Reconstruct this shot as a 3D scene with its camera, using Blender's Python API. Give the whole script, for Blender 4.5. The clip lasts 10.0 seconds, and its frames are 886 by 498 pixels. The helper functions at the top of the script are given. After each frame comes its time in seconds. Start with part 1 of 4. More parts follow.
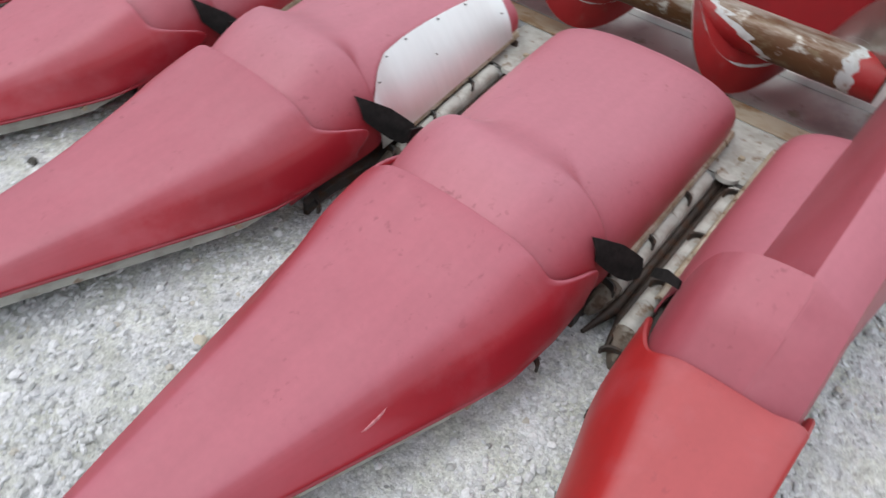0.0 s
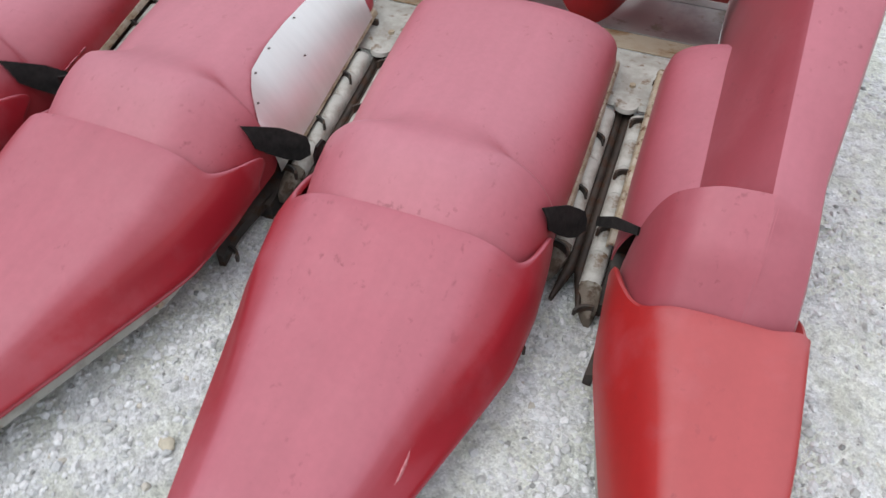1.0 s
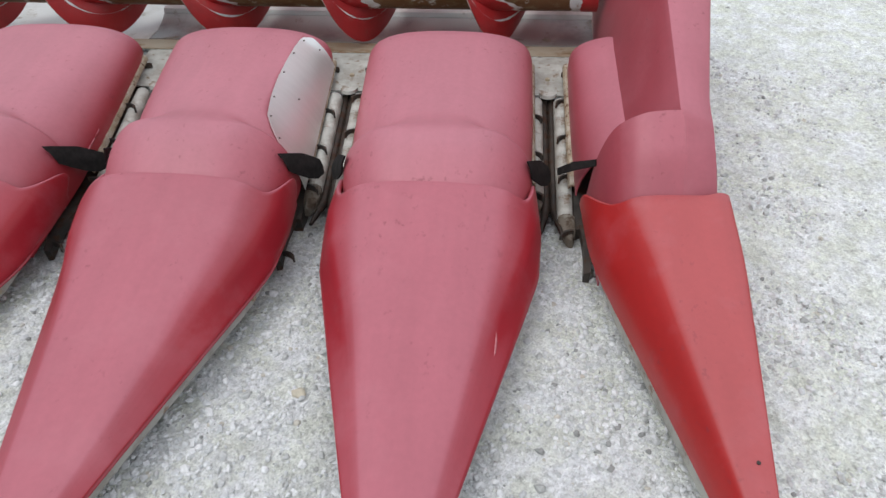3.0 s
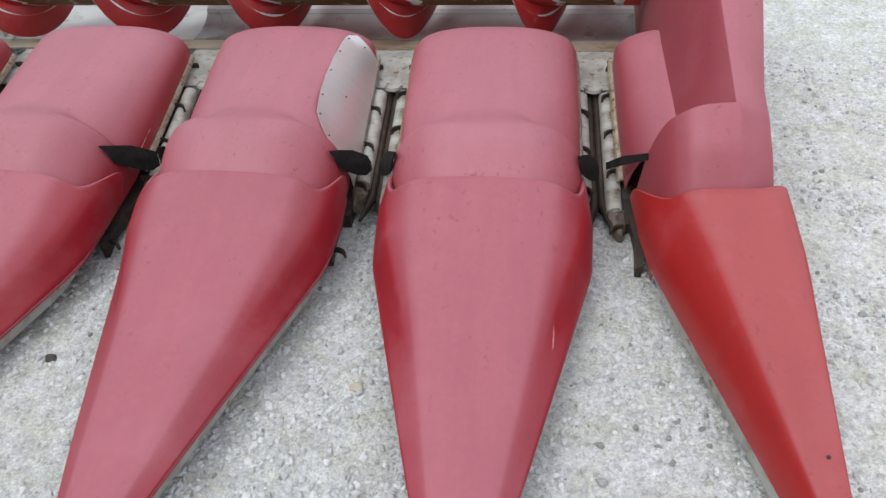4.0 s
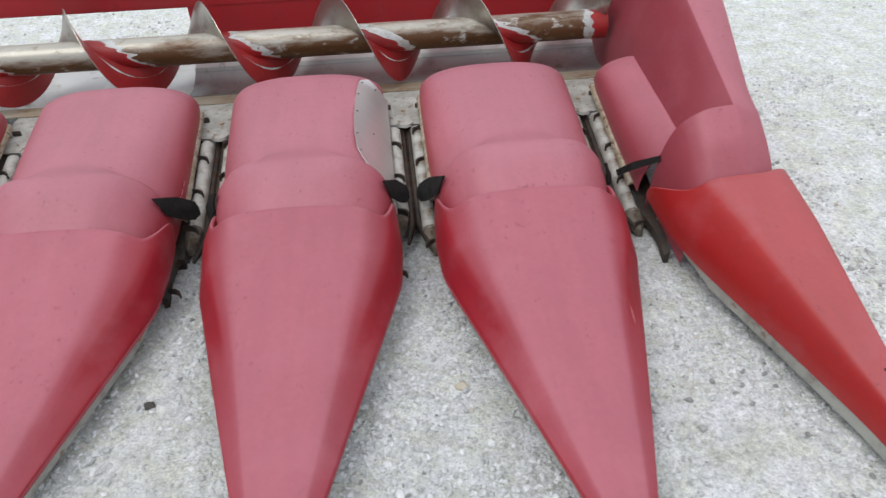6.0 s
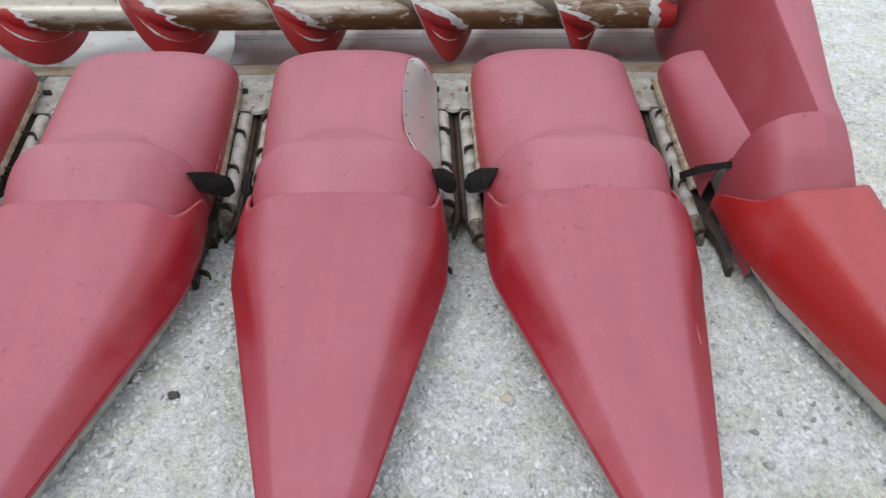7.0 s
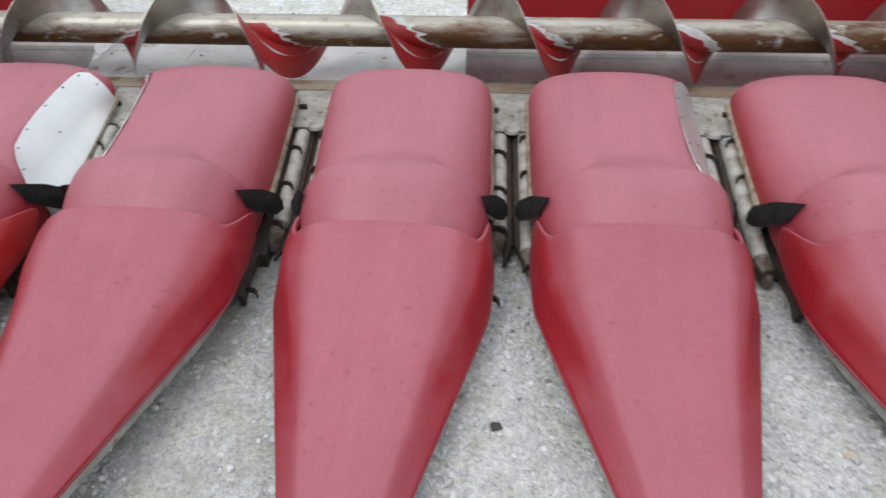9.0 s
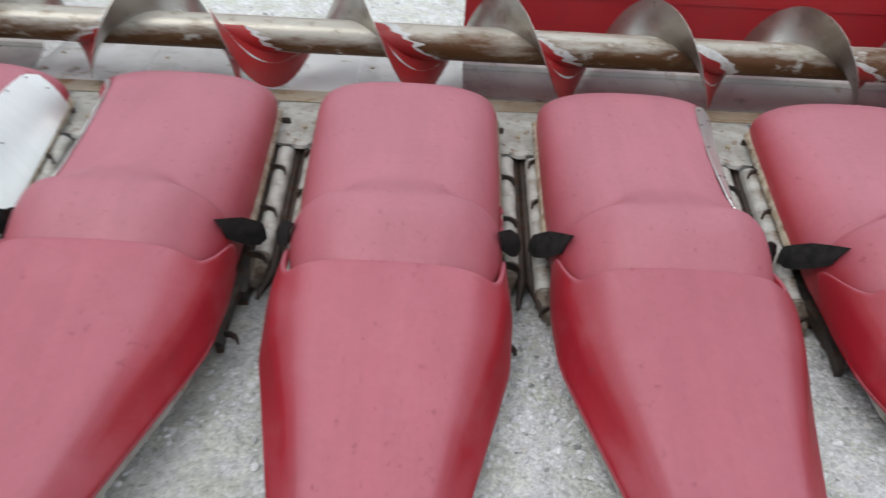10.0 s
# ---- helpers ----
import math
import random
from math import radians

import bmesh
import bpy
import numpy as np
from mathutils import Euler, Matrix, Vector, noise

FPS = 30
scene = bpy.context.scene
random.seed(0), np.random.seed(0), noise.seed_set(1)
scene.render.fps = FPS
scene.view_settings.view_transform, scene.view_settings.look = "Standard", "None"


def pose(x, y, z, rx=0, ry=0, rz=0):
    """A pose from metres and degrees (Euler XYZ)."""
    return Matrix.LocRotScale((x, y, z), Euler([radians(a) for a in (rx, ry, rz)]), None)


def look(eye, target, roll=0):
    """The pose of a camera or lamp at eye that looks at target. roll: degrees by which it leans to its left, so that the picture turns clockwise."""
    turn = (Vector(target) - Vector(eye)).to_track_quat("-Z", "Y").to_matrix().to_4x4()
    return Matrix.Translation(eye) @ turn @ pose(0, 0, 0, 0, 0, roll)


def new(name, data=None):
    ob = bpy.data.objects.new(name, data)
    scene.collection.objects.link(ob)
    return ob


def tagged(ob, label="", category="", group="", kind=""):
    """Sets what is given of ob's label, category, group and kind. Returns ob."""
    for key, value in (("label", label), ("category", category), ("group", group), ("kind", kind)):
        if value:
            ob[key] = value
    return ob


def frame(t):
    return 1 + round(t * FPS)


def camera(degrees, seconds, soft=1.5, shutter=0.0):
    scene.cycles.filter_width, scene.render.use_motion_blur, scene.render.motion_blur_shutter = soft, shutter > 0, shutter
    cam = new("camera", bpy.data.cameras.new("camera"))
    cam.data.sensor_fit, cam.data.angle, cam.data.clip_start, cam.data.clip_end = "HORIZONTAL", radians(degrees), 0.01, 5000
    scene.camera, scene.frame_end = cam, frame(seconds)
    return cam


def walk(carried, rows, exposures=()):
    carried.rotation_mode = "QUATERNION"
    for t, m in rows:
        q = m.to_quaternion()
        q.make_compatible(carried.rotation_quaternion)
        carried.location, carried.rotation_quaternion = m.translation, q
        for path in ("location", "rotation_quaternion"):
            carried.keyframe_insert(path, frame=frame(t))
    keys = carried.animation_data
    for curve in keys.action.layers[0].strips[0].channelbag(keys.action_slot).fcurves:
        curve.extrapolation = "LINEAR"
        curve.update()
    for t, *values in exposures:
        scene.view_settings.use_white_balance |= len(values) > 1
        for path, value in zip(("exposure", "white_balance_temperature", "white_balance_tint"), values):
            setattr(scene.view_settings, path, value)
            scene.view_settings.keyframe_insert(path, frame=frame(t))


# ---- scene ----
cam = camera(66.5, 10.0, 1.4, 0.4)
PATH = [
    (0, (0.7, -1.191, 1.328), (-0.158, -0.044, -0.067), 6.6),
    (0.5, (0.605, -1.212, 1.33), (-0.041, 0.038, -0.092), 3.0),
    (1, (0.447, -1.182, 1.343), (-0.011, 0.1, -0.122), 1.8),
    (1.5, (0.334, -1.279, 1.36), (-0.002, 0.074, -0.074), -0.3),
    (2, (0.219, -1.517, 1.414), (0.001, -0.235, -0.106), -3.3),
    (2.2, (0.195, -1.543, 1.428), (0.026, -0.215, -0.058), -3.4),
    (3.3, (0.156, -1.875, 1.481), (0.027, -0.36, 0.182), -0.9),
    (3.5, (0.126, -1.861, 1.476), (-0.029, -0.357, 0.166), -1.6),
    (4, (0.084, -1.841, 1.476), (-0.108, -0.352, 0.155), -2.9),
    (4.5, (-0.049, -1.916, 1.479), (-0.139, -0.329, 0.266), -3.6),
    (5, (-0.189, -2.042, 1.505), (-0.207, -0.468, 0.272), -0.6),
    (5.5, (-0.253, -2.071, 1.505), (-0.213, -0.458, 0.323), -0.2),
    (5.7, (-0.355, -2.085, 1.526), (-0.207, -0.496, 0.321), -1.8),
    (6.8, (-0.542, -1.947, 1.484), (-0.463, -0.367, 0.26), -1.1),
    (7, (-0.558, -1.913, 1.471), (-0.465, -0.362, 0.212), 1.0),
    (7.5, (-0.621, -1.885, 1.47), (-0.658, -0.306, 0.243), -0.5),
    (8, (-0.839, -1.87, 1.483), (-0.866, -0.263, 0.292), -2.5),
    (8.5, (-1.14, -1.884, 1.508), (-1.101, -0.317, 0.266), -2.0),
    (9, (-1.275, -1.824, 1.491), (-1.368, -0.263, 0.244), -0.5),
    (9.5, (-1.365, -1.718, 1.48), (-1.577, -0.139, 0.271), -1.1),
    (10, (-1.451, -1.569, 1.416), (-1.404, 0.002, 0.18), 3.6),
]
walk(cam, [(t, look(eye, target, roll)) for t, eye, target, roll in PATH],
     [(0.0, -0.02), (1.0, 0.01), (2.0, -0.02), (3.5, -0.15), (5.5, -0.16), (7.0, -0.18), (10.0, -0.17)])

# ---- light: a bright overcast sky with a broad, weak sun ----
world = bpy.data.worlds.new("overcast")
scene.world = world
world.use_nodes = True
wn, wl = world.node_tree.nodes, world.node_tree.links
wn.clear()
w_out = wn.new("ShaderNodeOutputWorld")
w_bg = wn.new("ShaderNodeBackground")
w_co = wn.new("ShaderNodeTexCoord")
w_sep = wn.new("ShaderNodeSeparateXYZ")
w_ramp = wn.new("ShaderNodeValToRGB")
w_sky = wn.new("ShaderNodeTexSky")
w_mix = wn.new("ShaderNodeMix")
w_sky.sky_type = "NISHITA"
w_sky.sun_disc = False
w_sky.sun_elevation = radians(52)
w_sky.sun_rotation = radians(200)
w_ramp.color_ramp.elements[0].color = (0.19, 0.205, 0.22, 1)
w_mid = w_ramp.color_ramp.elements.new(0.30)
w_mid.color = (0.48, 0.50, 0.525, 1)
w_ramp.color_ramp.elements[-1].color = (0.99, 1.02, 1.07, 1)
w_ramp.color_ramp.elements[0].position = 0.0
w_ramp.color_ramp.elements[-1].position = 0.85
w_scale = wn.new("ShaderNodeVectorMath")
w_scale.operation = "SCALE"
w_scale.inputs["Scale"].default_value = 0.10
w_mix.data_type = "RGBA"
w_mix.inputs["Factor"].default_value = 0.85
wl.new(w_co.outputs["Generated"], w_sep.inputs[0])
wl.new(w_sep.outputs["Z"], w_ramp.inputs["Fac"])
wl.new(w_sky.outputs["Color"], w_scale.inputs[0])
wl.new(w_scale.outputs[0], w_mix.inputs["A"])
wl.new(w_ramp.outputs["Color"], w_mix.inputs["B"])
wl.new(w_mix.outputs["Result"], w_bg.inputs["Color"])
wl.new(w_bg.outputs[0], w_out.inputs[0])
w_bg.inputs["Strength"].default_value = 1.37

sun = new("sun", bpy.data.lights.new("sun", "SUN"))
sun.data.energy = 1.0
sun.data.angle = radians(35)
sun.data.color = (1.0, 0.97, 0.92)
sun.matrix_world = look((-2.6, -2.2, 6.0), (0, 0, 0))


# ---- materials ----
def material(name):
    m = bpy.data.materials.new(name)
    m.use_nodes = True
    return m, m.node_tree.nodes, m.node_tree.links, m.node_tree.nodes["Principled BSDF"]


def noise_tex(n, l, scale, detail=4, rough=0.55, coords="Object", stretch=None, own=False):
    co = n.new("ShaderNodeTexCoord")
    t = n.new("ShaderNodeTexNoise")
    t.inputs["Scale"].default_value = scale
    t.inputs["Detail"].default_value = detail
    t.inputs["Roughness"].default_value = rough
    src = co.outputs[coords]
    if own:
        # each object gets its own piece of the pattern
        info, shift, put = n.new("ShaderNodeObjectInfo"), n.new("ShaderNodeMath"), n.new("ShaderNodeVectorMath")
        shift.operation = "MULTIPLY"
        shift.inputs[1].default_value = 37.0
        l.new(info.outputs["Random"], shift.inputs[0])
        l.new(src, put.inputs[0])
        l.new(shift.outputs[0], put.inputs[1])
        src = put.outputs[0]
    if stretch:
        mp = n.new("ShaderNodeMapping")
        mp.inputs["Scale"].default_value = stretch
        l.new(src, mp.inputs[0])
        src = mp.outputs[0]
    l.new(src, t.inputs["Vector"])
    return t.outputs["Fac"]


def ramp(n, l, src, stops):
    r = n.new("ShaderNodeValToRGB")
    while len(r.color_ramp.elements) < len(stops):
        r.color_ramp.elements.new(0.5)
    for e, (p, c) in zip(r.color_ramp.elements, stops):
        e.position = p
        e.color = (c, c, c, 1) if isinstance(c, (int, float)) else (*c, 1)
    l.new(src, r.inputs["Fac"])
    return r.outputs["Color"]


def mix(n, l, fac, a, b, kind="MIX"):
    x = n.new("ShaderNodeMix")
    x.data_type = "RGBA"
    x.blend_type = kind
    for key, v in (("Factor", fac), ("A", a), ("B", b)):
        if isinstance(v, bpy.types.NodeSocket):
            l.new(v, x.inputs[key])
        elif key == "Factor":
            x.inputs[key].default_value = v
        else:
            x.inputs[key].default_value = (*v, 1)
    return x.outputs["Result"]


def bump(n, l, p, height, strength, distance):
    b = n.new("ShaderNodeBump")
    b.inputs["Strength"].default_value = strength
    b.inputs["Distance"].default_value = distance
    l.new(height, b.inputs["Height"])
    l.new(b.outputs[0], p.inputs["Normal"])


def red_plastic(name, body, upward_pink, gloss, lo, hi):
    """Moulded polyethylene: faces that look up are painted pinker, sun bleaching and sky light in one colour, the
    flanks redder; dark scuffs and fine grain.
    """
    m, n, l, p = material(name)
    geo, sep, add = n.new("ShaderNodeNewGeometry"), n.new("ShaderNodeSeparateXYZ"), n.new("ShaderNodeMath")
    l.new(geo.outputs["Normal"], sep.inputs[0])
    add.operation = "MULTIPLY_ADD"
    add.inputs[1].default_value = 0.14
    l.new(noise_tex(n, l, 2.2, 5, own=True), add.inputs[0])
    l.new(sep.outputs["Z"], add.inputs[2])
    # the normal's Z blends in the pink: bleaching and top light painted together
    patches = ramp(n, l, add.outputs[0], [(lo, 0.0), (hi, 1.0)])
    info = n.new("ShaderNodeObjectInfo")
    col = mix(n, l, patches, body, upward_pink)
    fine = ramp(n, l, noise_tex(n, l, 60, 4), [(0.3, 0.97), (0.7, 1.03)])
    col = mix(n, l, 1.0, col, fine, "MULTIPLY")
    tone = ramp(n, l, info.outputs["Random"], [(0.0, 0.965), (1.0, 1.025)])
    col = mix(n, l, 1.0, col, tone, "MULTIPLY")
    streak = ramp(n, l, noise_tex(n, l, 3.0, 4, 0.6, stretch=(5.0, 0.6, 1.0), own=True), [(0.3, 0.95), (0.7, 1.05)])
    col = mix(n, l, 1.0, col, streak, "MULTIPLY")
    # paler blotches, fingerprints of weather
    pale = ramp(n, l, noise_tex(n, l, 6.0, 6, 0.62, own=True), [(0.50, 0.0), (0.75, 0.22)])
    col = mix(n, l, pale, col, (0.50, 0.185, 0.225))
    dull = ramp(n, l, noise_tex(n, l, 2.6, 4, 0.6, own=True), [(0.38, 0.95), (0.64, 1.03)])
    col = mix(n, l, 1.0, col, dull, "MULTIPLY")
    area = ramp(n, l, noise_tex(n, l, 4.0, 2, own=True), [(0.44, 0.0), (0.62, 1.0)])
    scuff = ramp(n, l, noise_tex(n, l, 48, 3, 0.6, stretch=(1.0, 0.7, 1.0), own=True), [(0.62, 0.0), (0.72, 0.50)])
    scuff = mix(n, l, 1.0, scuff, area, "MULTIPLY")
    col = mix(n, l, scuff, col, (0.19, 0.026, 0.040))
    scratch = ramp(n, l, noise_tex(n, l, 30, 2, 0.5, stretch=(6.0, 0.25, 1.0), own=True), [(0.82, 0.0), (0.85, 0.25)])
    col = mix(n, l, scratch, col, (0.72, 0.40, 0.42))
    l.new(col, p.inputs["Base Color"])
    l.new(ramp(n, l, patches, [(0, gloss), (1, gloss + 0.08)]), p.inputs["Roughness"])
    p.inputs["Specular IOR Level"].default_value = 0.45
    p.inputs["IOR"].default_value = 1.55
    p.inputs["Sheen Weight"].default_value = 0.04
    p.inputs["Sheen Roughness"].default_value = 0.6
    bump(n, l, p, noise_tex(n, l, 140, 3), 0.04, 0.002)
    return m


def scratch_material():
    m, n, l, p = material("pale_scratched_plastic")
    l.new(ramp(n, l, noise_tex(n, l, 120, 3), [(0.3, (0.42, 0.10, 0.12)), (0.7, (0.58, 0.26, 0.28))]), p.inputs["Base Color"])
    p.inputs["Roughness"].default_value = 0.7
    return m


def painted_metal(name, base, worn, rust, amount, rough=0.5, metal=0.0, scale=14):
    m, n, l, p = material(name)
    a = ramp(n, l, noise_tex(n, l, scale, 6, 0.65), [(0.5 - amount * 0.35, 0.0), (0.62 - amount * 0.2, 1.0)])
    b = ramp(n, l, noise_tex(n, l, scale * 2.3, 5, 0.6), [(0.6 - amount * 0.2, 0.0), (0.72 - amount * 0.2, 1.0)])
    col = mix(n, l, a, base, worn)
    col = mix(n, l, b, col, rust)
    grime = ramp(n, l, noise_tex(n, l, scale * 0.4, 3), [(0.3, 0.75), (0.7, 1.05)])
    col = mix(n, l, 1.0, col, grime, "MULTIPLY")
    l.new(col, p.inputs["Base Color"])
    l.new(ramp(n, l, b, [(0, rough), (1, 0.85)]), p.inputs["Roughness"])
    p.inputs["Metallic"].default_value = metal
    bump(n, l, p, noise_tex(n, l, scale * 9, 4), 0.25, 0.002)
    return m


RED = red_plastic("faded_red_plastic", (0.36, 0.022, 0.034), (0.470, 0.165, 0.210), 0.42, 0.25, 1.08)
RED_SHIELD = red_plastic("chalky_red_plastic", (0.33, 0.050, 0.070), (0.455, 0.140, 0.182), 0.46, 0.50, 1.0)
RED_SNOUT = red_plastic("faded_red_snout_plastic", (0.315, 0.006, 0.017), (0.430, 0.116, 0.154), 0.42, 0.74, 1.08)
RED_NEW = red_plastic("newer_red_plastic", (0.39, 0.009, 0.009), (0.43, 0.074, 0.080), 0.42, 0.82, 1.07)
WHITE_WORN = painted_metal("worn_white_paint", (0.50, 0.50, 0.465), (0.36, 0.345, 0.31), (0.20, 0.13, 0.08), 0.12, scale=11)
RUST_EDGE = painted_metal("rusty_edge_strip", (0.56, 0.51, 0.42), (0.40, 0.33, 0.23), (0.16, 0.08, 0.04), 0.35, 0.7, scale=22)
RUST_LEDGE = painted_metal("rusty_trough_sheet", (0.33, 0.26, 0.175), (0.40, 0.35, 0.27), (0.24, 0.145, 0.07), 0.25, 0.55, scale=4)
GALV = painted_metal("galvanised_sheet", (0.37, 0.38, 0.375), (0.28, 0.28, 0.28), (0.27, 0.23, 0.19), 0.0, 0.36, 0.55, scale=5)
PALE_SHEET = painted_metal("pale_floor_sheet", (0.66, 0.67, 0.66), (0.55, 0.55, 0.52), (0.36, 0.31, 0.25), 0.0, 0.4, 0.15, scale=5)
PAN = painted_metal("grey_pan_metal", (0.41, 0.415, 0.375), (0.31, 0.30, 0.265), (0.24, 0.17, 0.12), 0.05, 0.6)
DARK = painted_metal("dark_greasy_steel", (0.035, 0.032, 0.030), (0.07, 0.055, 0.045), (0.09, 0.05, 0.03), 0.4, 0.55, 0.2)
BROWN = painted_metal("brown_stalk_roll", (0.026, 0.020, 0.017), (0.05, 0.036, 0.028), (0.07, 0.036, 0.022), 0.4, 0.5, 0.3)
RED_PAINT = painted_metal("red_panel_paint", (0.44, 0.022, 0.030), (0.40, 0.026, 0.032), (0.34, 0.022, 0.028), 0.0, 0.42, scale=3)
FLIGHT_RED = painted_metal("red_flight_paint", (0.38, 0.022, 0.024), (0.33, 0.02, 0.022), (0.34, 0.07, 0.065), 0.05, 0.4, scale=9)
GRIMY = painted_metal("grimy_bare_metal", (0.30, 0.28, 0.24), (0.16, 0.13, 0.10), (0.09, 0.06, 0.04), 0.5, 0.6, scale=16)
PRIMER = painted_metal("chipped_white_primer", (0.66, 0.70, 0.70), (0.55, 0.56, 0.54), (0.32, 0.22, 0.15), 0.1, 0.5, scale=25)
FLIGHT_STEEL = painted_metal("polished_flight_steel", (0.50, 0.48, 0.44), (0.36, 0.33, 0.29), (0.30, 0.24, 0.18), 0.0, 0.33, 0.85, scale=5)


def aluminium():
    m, n, l, p = material("aluminium_patch")
    streak = ramp(n, l, noise_tex(n, l, 8, 4, 0.6, stretch=(1, 6, 1)), [(0.3, (0.83, 0.85, 0.85)), (0.7, (0.88, 0.90, 0.90))])
    l.new(streak, p.inputs["Base Color"])
    p.inputs["Metallic"].default_value = 0.85
    l.new(ramp(n, l, noise_tex(n, l, 20, 3), [(0.3, 0.36), (0.7, 0.44)]), p.inputs["Roughness"])
    return m


def rubber():
    m, n, l, p = material("black_rubber")
    l.new(ramp(n, l, noise_tex(n, l, 40, 4), [(0.3, (0.012, 0.012, 0.012)), (0.75, (0.035, 0.033, 0.032))]), p.inputs["Base Color"])
    p.inputs["Roughness"].default_value = 0.85
    p.inputs["Specular IOR Level"].default_value = 0.2
    bump(n, l, p, noise_tex(n, l, 300, 2), 0.3, 0.002)
    return m


def tube_metal():
    """Auger tube: bare worn steel with long brown rust smears, browner towards its underside and right end, flakes of
    white primer.
    """
    m, n, l, p = material("auger_tube_steel")
    co, sep, add = n.new("ShaderNodeTexCoord"), n.new("ShaderNodeSeparateXYZ"), n.new("ShaderNodeMath")
    l.new(co.outputs["Object"], sep.inputs[0])
    place = n.new("ShaderNodeMath")
    place.operation = "MULTIPLY_ADD"
    place.inputs[1].default_value = 0.30
    place.inputs[2].default_value = 0.60
    l.new(sep.outputs["X"], place.inputs[0])
    along = ramp(n, l, place.outputs[0], [(0.05, 0.33), (0.70, 0.52)])
    # more brown towards the tube's underside
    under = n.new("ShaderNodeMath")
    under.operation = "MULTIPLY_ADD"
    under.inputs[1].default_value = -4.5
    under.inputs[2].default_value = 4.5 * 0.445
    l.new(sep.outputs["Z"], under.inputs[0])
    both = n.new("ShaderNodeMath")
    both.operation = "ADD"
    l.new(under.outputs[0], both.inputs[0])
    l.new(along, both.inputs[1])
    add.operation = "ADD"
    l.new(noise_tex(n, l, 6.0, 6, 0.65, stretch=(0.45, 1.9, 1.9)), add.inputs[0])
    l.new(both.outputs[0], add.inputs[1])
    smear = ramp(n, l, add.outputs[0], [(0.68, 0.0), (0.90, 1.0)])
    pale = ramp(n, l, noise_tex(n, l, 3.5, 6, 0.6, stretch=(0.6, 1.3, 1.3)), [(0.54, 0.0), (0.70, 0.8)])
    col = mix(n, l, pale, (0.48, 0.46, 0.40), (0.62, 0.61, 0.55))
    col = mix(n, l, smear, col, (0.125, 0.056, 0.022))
    flecks = ramp(n, l, noise_tex(n, l, 26, 6, 0.7, stretch=(0.5, 1, 1)), [(0.54, 0.0), (0.66, 0.75)])
    col = mix(n, l, flecks, col, (0.20, 0.15, 0.085))
    chalky = ramp(n, l, noise_tex(n, l, 17, 5, 0.65, stretch=(0.6, 1, 1)), [(0.60, 0.0), (0.68, 0.8)])
    col = mix(n, l, chalky, col, (0.62, 0.62, 0.57))
    l.new(col, p.inputs["Base Color"])
    p.inputs["Metallic"].default_value = 0.25
    l.new(ramp(n, l, smear, [(0, 0.28), (1, 0.45)]), p.inputs["Roughness"])
    bump(n, l, p, noise_tex(n, l, 50, 5), 0.3, 0.003)
    return m


